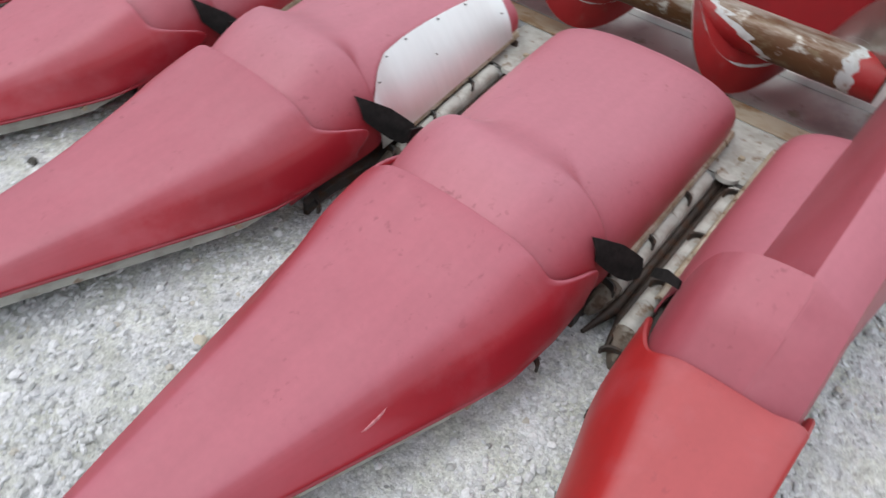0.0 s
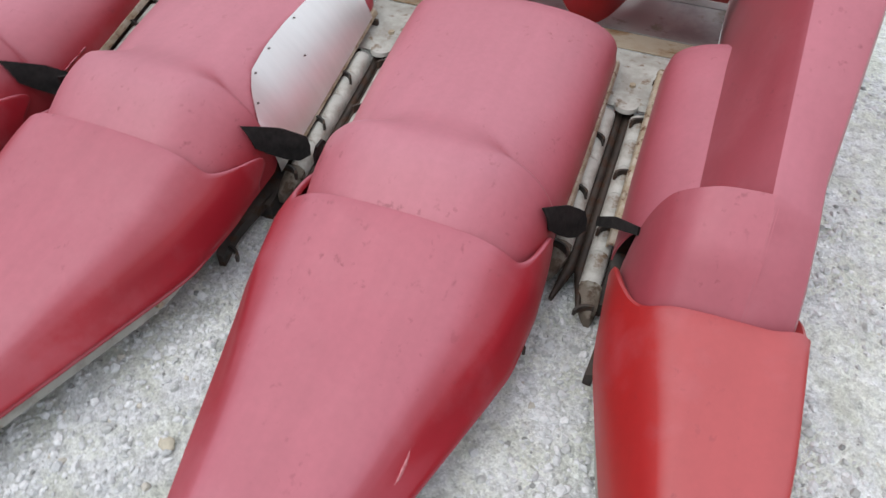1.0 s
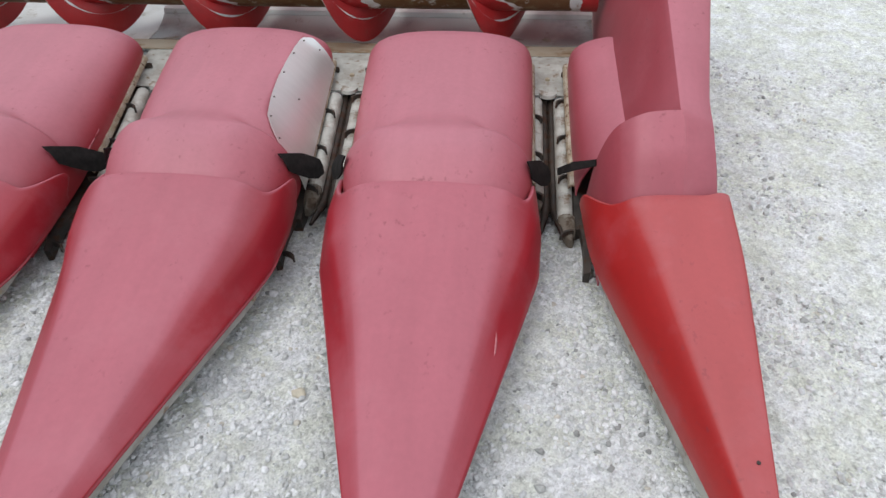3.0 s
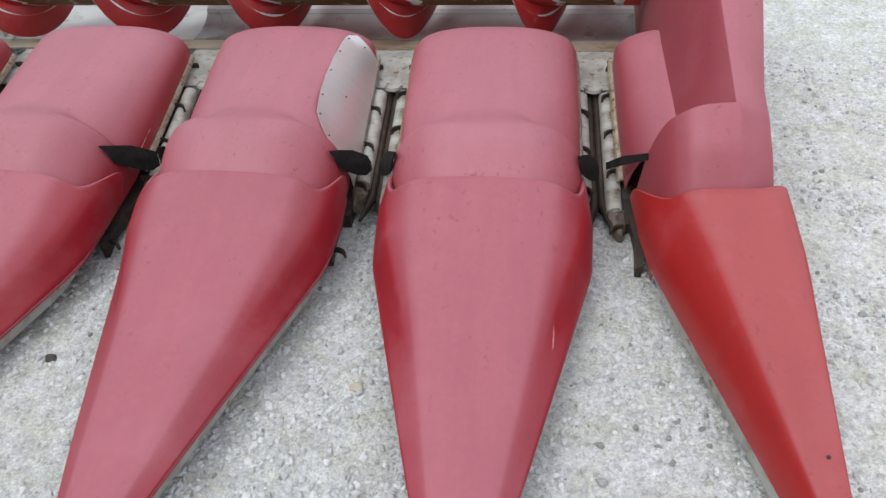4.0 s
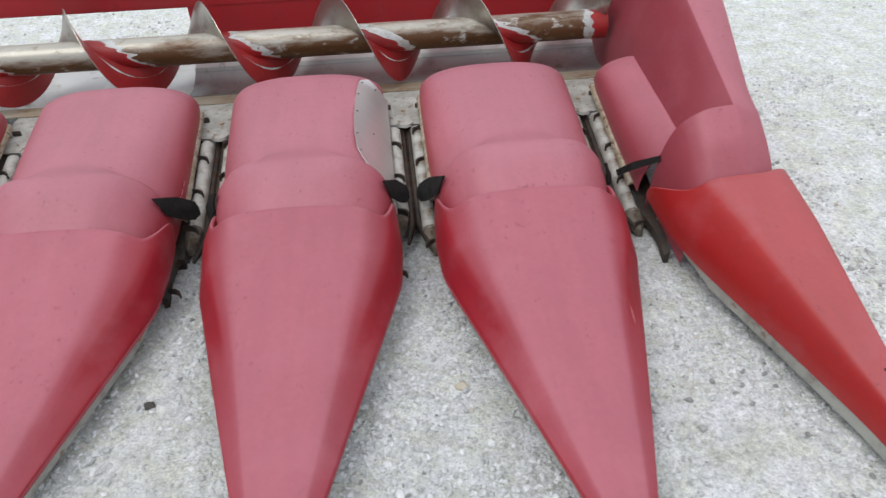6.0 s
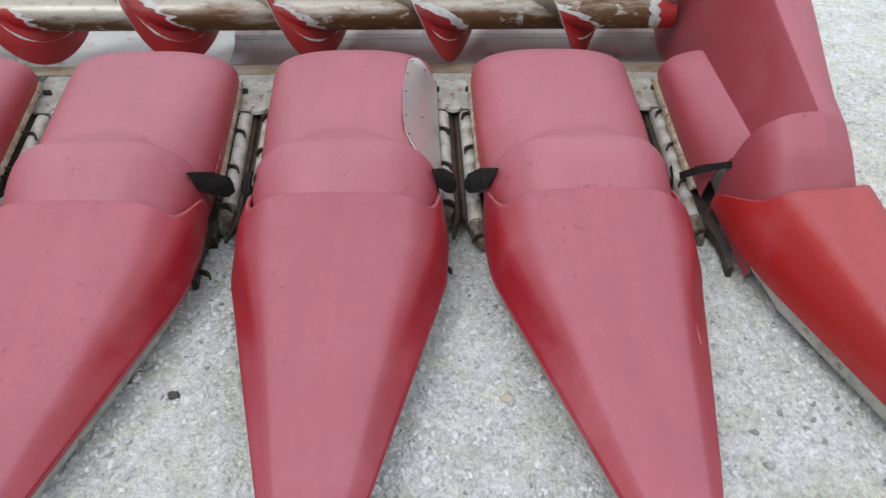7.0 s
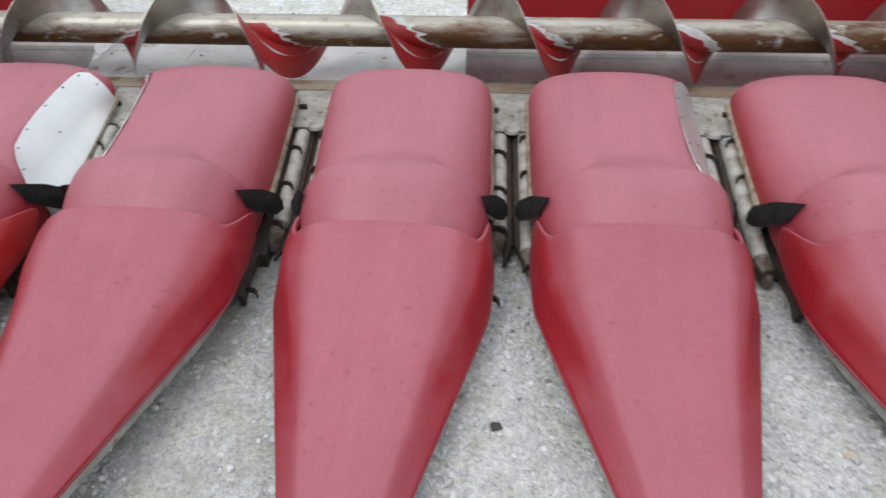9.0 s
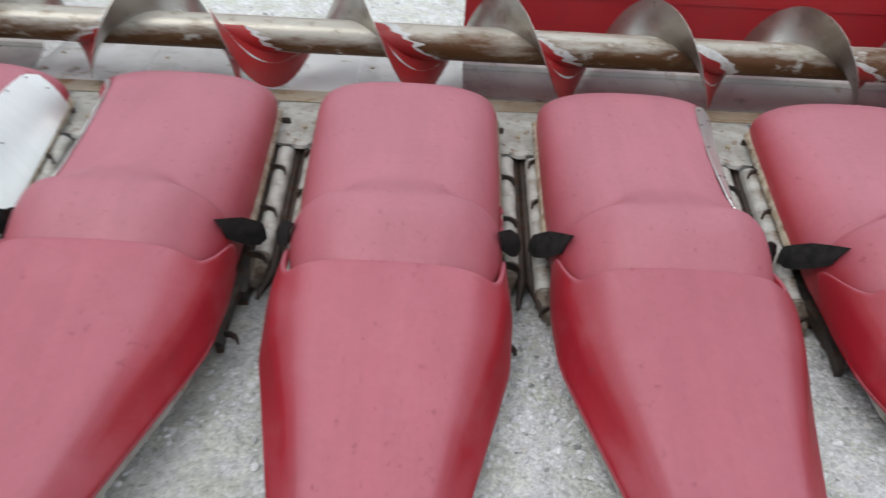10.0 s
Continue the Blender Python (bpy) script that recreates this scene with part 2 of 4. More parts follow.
def gravel_ground():
    """Packed limestone dust with crushed chips: paler to the right and behind the machine, greener and darker to the
    left.
    """
    m, n, l, p = material("limestone_gravel")
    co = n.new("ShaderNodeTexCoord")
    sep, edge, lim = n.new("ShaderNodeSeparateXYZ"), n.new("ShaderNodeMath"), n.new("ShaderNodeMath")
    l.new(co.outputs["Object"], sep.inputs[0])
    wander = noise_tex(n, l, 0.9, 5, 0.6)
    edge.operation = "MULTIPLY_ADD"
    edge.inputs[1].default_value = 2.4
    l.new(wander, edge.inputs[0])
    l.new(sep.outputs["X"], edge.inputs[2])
    # the ground behind the machine is as pale as that to its right
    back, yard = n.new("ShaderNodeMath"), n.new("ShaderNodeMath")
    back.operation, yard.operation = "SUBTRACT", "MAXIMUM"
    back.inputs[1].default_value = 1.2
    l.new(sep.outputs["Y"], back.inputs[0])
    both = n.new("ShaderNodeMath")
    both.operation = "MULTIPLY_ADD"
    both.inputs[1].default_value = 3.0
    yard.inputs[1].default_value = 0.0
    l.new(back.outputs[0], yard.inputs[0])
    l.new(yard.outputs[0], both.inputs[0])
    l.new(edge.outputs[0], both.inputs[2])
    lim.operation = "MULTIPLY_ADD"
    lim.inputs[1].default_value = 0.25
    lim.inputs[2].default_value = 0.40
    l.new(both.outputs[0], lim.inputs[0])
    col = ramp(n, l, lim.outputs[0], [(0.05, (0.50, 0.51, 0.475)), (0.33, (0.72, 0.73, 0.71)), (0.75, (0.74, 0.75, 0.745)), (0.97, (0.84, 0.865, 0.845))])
    crust = ramp(n, l, noise_tex(n, l, 7.0, 6, 0.65), [(0.36, 0.0), (0.60, 1.0)])
    col = mix(n, l, crust, mix(n, l, 1.0, col, (0.86, 0.86, 0.83), "MULTIPLY"), col)
    lime = ramp(n, l, noise_tex(n, l, 9.0, 5, 0.65), [(0.40, 0.0), (0.60, 1.0)])
    col = mix(n, l, lime, mix(n, l, 1.0, col, (0.96, 0.97, 0.92), "MULTIPLY"), mix(n, l, 1.0, col, (1.04, 1.04, 1.09), "MULTIPLY"))
    # shade of the crevices between chips, painted into the colour as fine noise
    crevice_shade = ramp(n, l, noise_tex(n, l, 48, 6, 0.72), [(0.36, 0.66), (0.47, 1.0)])
    col = mix(n, l, 1.0, col, crevice_shade, "MULTIPLY")
    damp = ramp(n, l, noise_tex(n, l, 3.1, 4, 0.6), [(0.62, 0.0), (0.74, 0.45)])
    col = mix(n, l, damp, col, (0.37, 0.355, 0.32))
    heights = []
    for scale, lo, hi in ((38.0, 0.93, 1.06), (85.0, 0.90, 1.08), (210.0, 0.87, 1.12)):
        v = n.new("ShaderNodeTexVoronoi")
        v.inputs["Scale"].default_value = scale
        l.new(co.outputs["Object"], v.inputs["Vector"])
        bw = n.new("ShaderNodeRGBToBW")
        l.new(v.outputs["Color"], bw.inputs[0])
        col = mix(n, l, 1.0, col, ramp(n, l, bw.outputs[0], [(0.2, lo), (0.8, hi)]), "MULTIPLY")
        heights.append(v.outputs["Distance"])
    l.new(col, p.inputs["Base Color"])
    p.inputs["Roughness"].default_value = 0.95
    p.inputs["Specular IOR Level"].default_value = 0.25
    h = mix(n, l, 0.5, ramp(n, l, heights[0], [(0, 1.0), (0.7, 0.0)]), ramp(n, l, heights[1], [(0, 1.0), (0.7, 0.0)]))
    h = mix(n, l, 0.60, h, noise_tex(n, l, 90, 6, 0.68))
    bump(n, l, p, h, 0.9, 0.016)
    return m


def stone_material(name, dark, light):
    m, n, l, p = material(name)
    g = n.new("ShaderNodeNewGeometry")
    odd = tuple(0.6 * a for a in dark)
    warm = (0.55, 0.52, 0.46) if light[0] > 0.6 else light
    blue = (0.62, 0.635, 0.65) if light[0] > 0.6 else light
    col = ramp(n, l, g.outputs["Random Per Island"], [(0.0, odd), (0.03, odd), (0.04, dark), (0.45, blue), (0.90, light), (0.985, light), (0.99, warm), (1.0, warm)])
    col = mix(n, l, 1.0, col, ramp(n, l, noise_tex(n, l, 90, 4), [(0.3, 0.82), (0.7, 1.1)]), "MULTIPLY")
    l.new(col, p.inputs["Base Color"])
    p.inputs["Roughness"].default_value = 0.9
    return m


PALE_SCRATCH = scratch_material()
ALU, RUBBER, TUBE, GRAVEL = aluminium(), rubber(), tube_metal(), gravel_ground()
STONES = stone_material("limestone_chips", (0.50, 0.51, 0.50), (0.80, 0.81, 0.82))
STONE_DARK = stone_material("dark_pebble", (0.07, 0.068, 0.06), (0.09, 0.085, 0.075))
STONE_TAN = stone_material("tan_stone", (0.52, 0.47, 0.37), (0.57, 0.52, 0.42))


# ---- building helpers ----
def smooth(x, a, b):
    t = min(1.0, max(0.0, (x - a) / (b - a)))
    return t * t * (3 - 2 * t)


def lerp_table(y, table):
    ys, vs = zip(*sorted(table))
    return float(np.interp(y, ys, vs))


def curve_table(y, table):
    """A soft curve through a few pairs (place, value)."""
    return sum(lerp_table(y + d, table) for d in (-0.05, -0.025, 0.0, 0.025, 0.05)) / 5


def part(name, bm, mat, parent=None, label="", shade=True):
    me = bpy.data.meshes.new(name)
    bmesh.ops.recalc_face_normals(bm, faces=bm.faces)
    if shade:
        for f in bm.faces:
            f.smooth = True
        for e in bm.edges:
            if len(e.link_faces) == 2 and e.calc_face_angle(0) > radians(38):
                e.smooth = False
    bm.to_mesh(me)
    bm.free()
    for one in mat if isinstance(mat, (list, tuple)) else [mat]:
        me.materials.append(one)
    ob = new(name, me)
    if parent:
        ob.parent = parent
    if label:
        ob["label"] = label
    return ob


def loft(bm, rows, close=False):
    """A sheet through rows of points, all equally long."""
    grid = [[bm.verts.new(p) for p in row] for row in rows]
    faces = []
    for a, b in zip(grid, grid[1:]):
        n = len(a)
        for i in range(n if close else n - 1):
            k = (i + 1) % n
            faces.append(bm.faces.new((a[i], a[k], b[k], b[i])))
    return grid, faces


def thicken(bm, thickness):
    bmesh.ops.recalc_face_normals(bm, faces=bm.faces)
    bmesh.ops.solidify(bm, geom=bm.faces[:], thickness=thickness)


def box(bm, x0, x1, y0, y1, z0, z1, bevel=0.0):
    r = bmesh.ops.create_cube(bm, size=1, matrix=Matrix.LocRotScale(((x0 + x1) / 2, (y0 + y1) / 2, (z0 + z1) / 2), None, (x1 - x0, y1 - y0, z1 - z0)))
    if bevel:
        edges = list({e for v in r["verts"] for e in v.link_edges})
        bmesh.ops.bevel(bm, geom=edges, offset=bevel, segments=2, affect="EDGES")


def rod(bm, a, b, r0, r1=None, seg=12):
    a, b = Vector(a), Vector(b)
    turn = (b - a).to_track_quat("Z", "Y").to_matrix().to_4x4()
    bmesh.ops.create_cone(bm, cap_ends=True, segments=seg, radius1=r0, radius2=r0 if r1 is None else r1, depth=(b - a).length,
                          matrix=Matrix.Translation((a + b) / 2) @ turn)


def plate(bm, outline, depth):
    """A flat piece: the outline pushed along depth."""
    a = [bm.verts.new(p) for p in outline]
    b = [bm.verts.new(Vector(p) + Vector(depth)) for p in outline]
    bm.faces.new(a)
    bm.faces.new(b[::-1])
    for i in range(len(a)):
        k = (i + 1) % len(a)
        bm.faces.new((a[k], a[i], b[i], b[k]))


def superell(phi, n):
    c, s = math.cos(phi), math.sin(phi)
    return math.copysign(abs(c) ** (2 / n), c), abs(s) ** (2 / n)


ROW = 0.762
AUGER_Y, AUGER_Z = 0.93, 0.445


def deck(y):
    return 0.243 + 0.26 * (y - 0.589)


def hood_edge(y):
    return deck(y) + 0.040


# ---- ground ----
def crust(x, y):
    """Height of the packed dust: slow swells, lumps of a hand's width and crumbs."""
    near = smooth(x, -3.7, -3.3) * smooth(x, 2.3, 1.9) * smooth(y, -1.6, -1.3) * smooth(y, 1.7, 1.4)
    p = Vector((x, y, 0.0))
    lumps = noise.noise(p * 16.0) + 0.8 * abs(noise.noise(p * 34.0)) + 0.55 * noise.noise(p * 70.0)
    rough = 0.5 + 0.5 * smooth(noise.noise(p * 2.1 + Vector((3.0, 1.0, 5.0))), -0.3, 0.3)
    return near * (0.008 * noise.noise(p * 1.3) + 0.0078 * rough * lumps)


xs = [-500, -120, -30, -12, -6] + np.arange(-3.7, 2.31, 0.0115).tolist() + [4, 8, 20, 80, 500]
ys = [-500, -120, -30, -8, -3] + np.arange(-1.6, 1.71, 0.0115).tolist() + [3, 6, 20, 80, 500]
wide = len(xs)
me = bpy.data.meshes.new("ground")
me.from_pydata([(x, y, crust(x, y)) for y in ys for x in xs], [],
               [(j * wide + i, j * wide + i + 1, (j + 1) * wide + i + 1, (j + 1) * wide + i) for j in range(len(ys) - 1) for i in range(wide - 1)])
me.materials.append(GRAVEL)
me.shade_smooth()
ground = new("ground", me)
tagged(ground, "pale crushed limestone gravel yard, dusty and packed", "ground", kind="structure")


# ---- row dividers ----
def snout_half(y):
    table = [(0.1, 0.300), (-0.08, 0.322), (-0.25, 0.333), (-0.40, 0.321), (-0.75, 0.2225), (-1.05, 0.137), (-1.30, 0.064), (-1.40, 0.033), (-1.5, 0.01)]
    return (lerp_table(y - 0.018, table) + lerp_table(y, table) + lerp_table(y + 0.018, table)) / 3


def snout_low(y):
    return curve_table(y, [(0.1, 0.175), (-0.25, 0.135), (-0.45, 0.104), (-0.75, 0.096), (-1.05, 0.086), (-1.5, 0.055)])


def snout_top(y):
    return curve_table(y, [(0.1, 0.362), (-0.24, 0.332), (-0.45, 0.252), (-0.75, 0.175), (-1.05, 0.124), (-1.40, 0.078), (-1.5, 0.065)])


def rounded(corners, count):
    """A soft line through a few corners, from the lower right edge over the top to the lower left, as count points of (across, up)."""
    line = [Vector(c) for c in corners] + [Vector((-x, z)) for x, z in corners[-2::-1]]
    for _ in range(2):
        cut = [line[0]]
        for a, b in zip(line, line[1:]):
            cut += [a.lerp(b, 0.25), a.lerp(b, 0.75)]
        line = cut + [line[-1]]
    far = np.cumsum([0.0] + [(b - a).length for a, b in zip(line, line[1:])])
    at = np.linspace(0, far[-1], count)
    return list(zip(np.interp(at, far, [p.x for p in line]).tolist(), np.interp(at, far, [p.y for p in line]).tolist()))


SNOUT_SECTION = rounded([(1.0, 0.0), (0.996, 0.12), (0.965, 0.34), (0.905, 0.53), (0.725, 0.81), (0.61, 0.918), (0.45, 0.966), (0.24, 0.99), (0.0, 1.0)], 101)
SNOUT_FRONT = rounded([(1.0, 0.0), (0.985, 0.07), (0.71, 0.75), (0.605, 0.89), (0.48, 0.965), (0.26, 0.993), (0.0, 1.0)], 101)
HUMP_SECTION = rounded([(1.0, 0.0), (1.005, 0.28), (0.985, 0.44), (0.93, 0.58), (0.85, 0.70), (0.74, 0.81), (0.61, 0.905), (0.45, 0.967), (0.24, 0.995), (0.0, 1.0)], 97)


def barrel_top(y):
    """The hood's top falls less than the deck does, so that the flanks grow taller towards the front."""
    return lerp_table(y, [(-0.35, 0.24), (-0.08, 0.362), (0.0, 0.378), (0.10, 0.385), (0.30, 0.401), (0.62, 0.433)]) - 0.022 * smooth(y, 0.585, 0.635)


def barrel_point(i, y, out=0.0):
    x, z = superell(math.pi * i / 96, 2.6 - 0.35 * smooth(y, 0.55, 0.15) - 0.25 * smooth(y, 0.24, 0.0))
    low, top = hood_edge(y), barrel_top(y)
    half = 0.315 - 0.006 * smooth(y, 0.3, 0.0) - 0.007 * smooth(y, 0.585, 0.635)
    return Vector(((half + out) * x, y, low + (top + out - low) * z))


def patch_edge(y, side):
    """How far up the flank a patch goes: the distance of its upper edge from the middle of the hood."""
    edge = lerp_table(y, [(0.592, 0.258), (0.584, 0.236), (0.562, 0.217), (0.50, 0.207), (0.42, 0.199), (0.30, 0.191), (0.20, 0.192), (0.11, 0.200), (0.06, 0.224), (-0.01, 0.280)])
    return edge if side > 0 else 0.010 + edge


def patch_point(y, t, side, out=0.004):
    """A point of the stiff sheet, which bridges the flank nearly flat: t is 0 at the hood's lower edge and 1 at the sheet's upper edge."""
    flank = [barrel_point(i, y, out) for i in range(49)]
    at = float(np.interp(-patch_edge(y, side), [-p.x for p in flank], range(49)))
    k = int(at)
    upper, lower = flank[k].lerp(flank[min(48, k + 1)], at - k), Vector((0.319 + out, y, hood_edge(y) - 0.004))
    p = lower.lerp(upper, t) + (Vector((0.77, 0, 0.64)) * (0.010 if side > 0 else -0.022) * math.sin(math.pi * t))
    return Vector((side * p.x, y, p.z))


def hump_top(y):
    return curve_table(y, [(0.12, 0.386), (0.03, 0.409), (-0.04, 0.420), (-0.10, 0.410), (-0.17, 0.372), (-0.24, 0.322), (-0.34, 0.255)])


def hood_mesh(bm, patched=()):
    ys = [0.635, 0.63, 0.615, 0.59] + [0.55 - 0.04 * k for k in range(12)] + [0.100 - 0.0080 * k for k in range(28)] + [-0.13, -0.16, -0.19, -0.22, -0.27, -0.32]
    rows = []
    for y in ys:
        row = []
        low, top = hood_edge(y), max(hump_top(y), barrel_top(y) - 0.03)
        half = 0.333 * lerp_table(y, [(-0.3, 0.80), (-0.1, 0.895), (0.06, 0.95)])
        for i in range(97):
            hx, hz = HUMP_SECTION[i]
            # the raised front starts with a soft step over the top and a firm crease down each shoulder
            firm = smooth(abs(hx), 0.10, 0.80)
            y0, w = 0.014 - 0.022 * firm, 0.100 - 0.082 * firm
            b = barrel_point(i, y)
            side = 1 if i < 48 else -1
            edge = patch_edge(y, side)
            if side in patched and abs(b.x) > edge and y < 0.592:
                b = patch_point(y, min(1.0, (0.319 - abs(b.x)) / max(0.005, 0.319 - edge)), side, -0.008)
            row.append(b.lerp(Vector((half * hx, y, low + (top - low) * hz)), smooth(y, y0 + w, y0 - w)))
        rows.append(row)
    loft(bm, rows)
    thicken(bm, 0.006)


def snout_point(i, v, inward=0.0, ahead=0.0):
    sx, sz = SNOUT_SECTION[i]
    # the lip dips over each shoulder and swings back to a blunt tip on the flank
    start = -0.247 + 0.008 * smooth(abs(sx), 0.6, 0.85) + 0.172 * smooth(sz, 0.70, 0.20) - 0.05 * smooth(sz, 0.18, 0.0)
    y = start + ahead + (-1.42 - start) * v ** 1.1
    low, top = snout_low(y), snout_top(y)
    # towards the front the flanks become plain bevels
    ahead_share = smooth(v, 0.08, 0.50)
    fx, fz = SNOUT_FRONT[i]
    sx, sz = sx + (fx - sx) * ahead_share, sz + (fz - sz) * ahead_share
    return Vector(((snout_half(y) - inward) * sx, y, low + (top - inward - low) * sz))


def snout_mesh(bm):
    """The shell, with a rounded lip at its open end and a groove and flange along its lower edges."""
    rows = []
    for v, inward, ahead in [(0.0, 0.017, -0.012), (0.0, 0.016, -0.002), (0.0, 0.012, 0.006), (0.0, 0.007, 0.009), (0.0, 0.002, 0.006)] + [(k / 64, 0.0, 0.0) for k in range(65)]:
        row = [snout_point(i, v, inward, ahead) for i in range(101)]
        flare = 0.004 * smooth(v, 0.12, 0.25)
        first, last = row[0], row[-1]
        edge = [(0.4 * flare, -0.012), (0.4 * flare, -0.008), (-0.5 * flare, -0.005), (-0.6 * flare, -0.002)]
        row = [first + Vector((a, 0, b)) for a, b in edge] + row + [last + Vector((-a, 0, b)) for a, b in edge[::-1]]
        rows.append(row)
    loft(bm, rows)
    thicken(bm, 0.004)


def pan_mesh(bm, half, low, y0=-0.36, y1=-1.38, shift=0.0):
    """The sheet-metal pan below a snout: two low walls and a floor."""
    rows = []
    for k in range(18):
        y = y0 + (y1 - y0) * k / 17
        w, z = max(0.012, half(y) - 0.011), low(y) - 0.010
        d = 0.010 + 0.030 * smooth(y, -0.38, -0.52)
        rows.append([(shift - w + 0.004, y, z + 0.004), (shift - w, y, z - 0.012), (shift - w, y, z - d), (shift - w + 0.010, y, z - d - 0.006), (shift + w - 0.010, y, z - d - 0.006), (shift + w, y, z - d), (shift + w, y, z - 0.012), (shift + w - 0.004, y, z + 0.004)])
    loft(bm, rows)
    thicken(bm, 0.003)


def flap_mesh(bm, side):
    """A thick rubber flap that hangs bent from the hood's shoulder."""
    upper = [(0.284, -0.085, 0.316), (0.305, -0.038, 0.288), (0.328, 0.012, 0.256), (0.350, 0.058, 0.212), (0.362, 0.078, 0.190)]
    lower = [(0.304, -0.072, 0.240), (0.322, -0.040, 0.203), (0.342, -0.004, 0.166), (0.360, 0.030, 0.142), (0.375, 0.062, 0.143)]
    rows = []
    for u, w in zip(upper, lower):
        u, w = Vector(u), Vector(w)
        mid = u.lerp(w, 0.5) + Vector((0.004, 0.0, 0.003))
        rows.append([(side * p.x, p.y, p.z) for p in (u, u.lerp(mid, 0.5), mid, w.lerp(mid, 0.5), w)])
    loft(bm, rows)
    thicken(bm, 0.006)


def edge_rail_mesh(bm, side):
    """The rusty folded strip under the hood's lower edge."""
    rows = []
    for k in range(12):
        y = 0.625 - 0.58 * k / 11
        z = hood_edge(y)
        rows.append([(side * 0.302, y, z + 0.002), (side * 0.319, y, z), (side * 0.325, y, z - 0.010), (side * 0.325, y, z - 0.018), (side * 0.321, y, z - 0.018), (side * 0.316, y, z - 0.009), (side * 0.302, y, z - 0.008)])
    grid, _ = loft(bm, rows, True)
    bm.faces.new(grid[0])
    bm.faces.new(grid[-1][::-1])


def patch_mesh(bm, side):
    """Sheet aluminium screwed flat on the hood's flank, with clipped upper corners."""
    loft(bm, [[patch_point(0.590 - 0.60 * k / 30, i / 10, side) for i in range(11)] for k in range(31)])
    thicken(bm, 0.0025)


def patch_rivets(parent, side):
    for y, t in ((0.572, 0.55), (0.555, 0.92), (0.46, 0.95), (0.34, 0.95), (0.20, 0.95), (0.11, 0.94), (0.045, 0.90), (0.28, 0.55)):
        bm = bmesh.new()
        bmesh.ops.create_uvsphere(bm, u_segments=8, v_segments=5, radius=0.0038)
        bmesh.ops.scale(bm, vec=(1, 1, 0.6), verts=bm.verts)
        bmesh.ops.transform(bm, matrix=Matrix.Translation(patch_point(y, t, side) + Vector((side * 0.001, 0, 0.002))), verts=bm.verts)
        part("rivet", bm, DARK, parent)


MESHES = {}


def shared(name, key, build, mat, parent, label=""):
    """A part whose mesh is built once and then shared."""
    if key in MESHES:
        ob = new(name, MESHES[key])
        ob.parent = parent
        if label:
            ob["label"] = label
        return ob
    bm = bmesh.new()
    build(bm)
    ob = part(name, bm, mat, parent, label)
    MESHES[key] = ob.data
    return ob


def divider(x, label, patches=(), new_snout=False, tilt=0.0, swing=0.0):
    root = new("row_divider")
    root.location = (x, 0, 0)
    tagged(root, label, "row divider", "row dividers of the corn head")
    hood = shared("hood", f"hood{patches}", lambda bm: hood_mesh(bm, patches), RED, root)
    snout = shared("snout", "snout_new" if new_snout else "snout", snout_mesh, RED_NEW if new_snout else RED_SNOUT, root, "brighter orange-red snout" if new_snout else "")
    pan = shared("pan", "pan", lambda bm: pan_mesh(bm, snout_half, snout_low), PAN, root, "grey sheet-metal pan")
    snout.rotation_euler = pan.rotation_euler = (-tilt, 0, swing)
    for side in (1, -1):
        shared("rubber_flap", f"flap{side}", lambda bm: flap_mesh(bm, side), RUBBER, root, "black rubber flap")
        shared("edge_rail", f"rail{side}", lambda bm: edge_rail_mesh(bm, side), RUST_EDGE, root, "rusty steel edge strip")
        bm = bmesh.new()
        rod(bm, (side * (snout_half(-0.50) - 0.02), -0.50, 0.080), (side * (snout_half(-0.50) - 0.001), -0.50, 0.080), 0.009, seg=8)
        part("bolt", bm, RUST_EDGE, pan)
    for side in patches:
        patch_rivets(shared("patch", f"patch{side}", lambda bm: patch_mesh(bm, side), ALU, hood, "riveted bare aluminium patch"), side)
    return root


def scuff(snout, points, width):
    """A pale raised scratch that follows the shell, through pairs (y, share of the half width)."""
    bm = bmesh.new()
    rows = []
    for k, (y, share) in enumerate(points):
        z01 = float(np.interp(abs(share), [p[0] for p in SNOUT_FRONT[50::-1]], [p[1] for p in SNOUT_FRONT[50::-1]]))
        low, top = snout_low(y), snout_top(y)
        w = width * math.sin(math.pi * (k + 0.5) / len(points))
        c = Vector((snout_half(y) * share, y, low + (top - low) * z01 + 0.0015))
        rows.append([c + Vector((-w, 0, 0.7 * w)), c + Vector((0, 0, 0.0012)), c + Vector((w, 0, -0.9 * w))])
    loft(bm, rows)
    thicken(bm, 0.001)
    part("scratch", bm, PALE_SCRATCH, snout, "pale scratch in the plastic")


first = divider(0.005, "faded red plastic row divider, scuffed, with black rubber flaps", tilt=0.035)
divider(-ROW - 0.007, "faded red plastic row divider with riveted aluminium patch", (1,), tilt=0.032, swing=-0.015)
torn = divider(-2 * ROW - 0.014, "faded red plastic row divider, slightly chalky, torn hood edge", swing=-0.022)
divider(-3 * ROW - 0.027, "faded red plastic row divider with narrow aluminium patch", (-1,), tilt=0.06)
divider(-4 * ROW, "faded red row divider with brighter snout and aluminium patch", (1,), True, 0.03)
divider(-5 * ROW, "faded red plastic row divider beside the others")


scuff([o for o in first.children if o.name.startswith("snout")][0], [(-0.612, 0.775), (-0.635, 0.79), (-0.66, 0.812), (-0.685, 0.838), (-0.70, 0.850), (-0.715, 0.86), (-0.725, 0.862)], 0.0028)


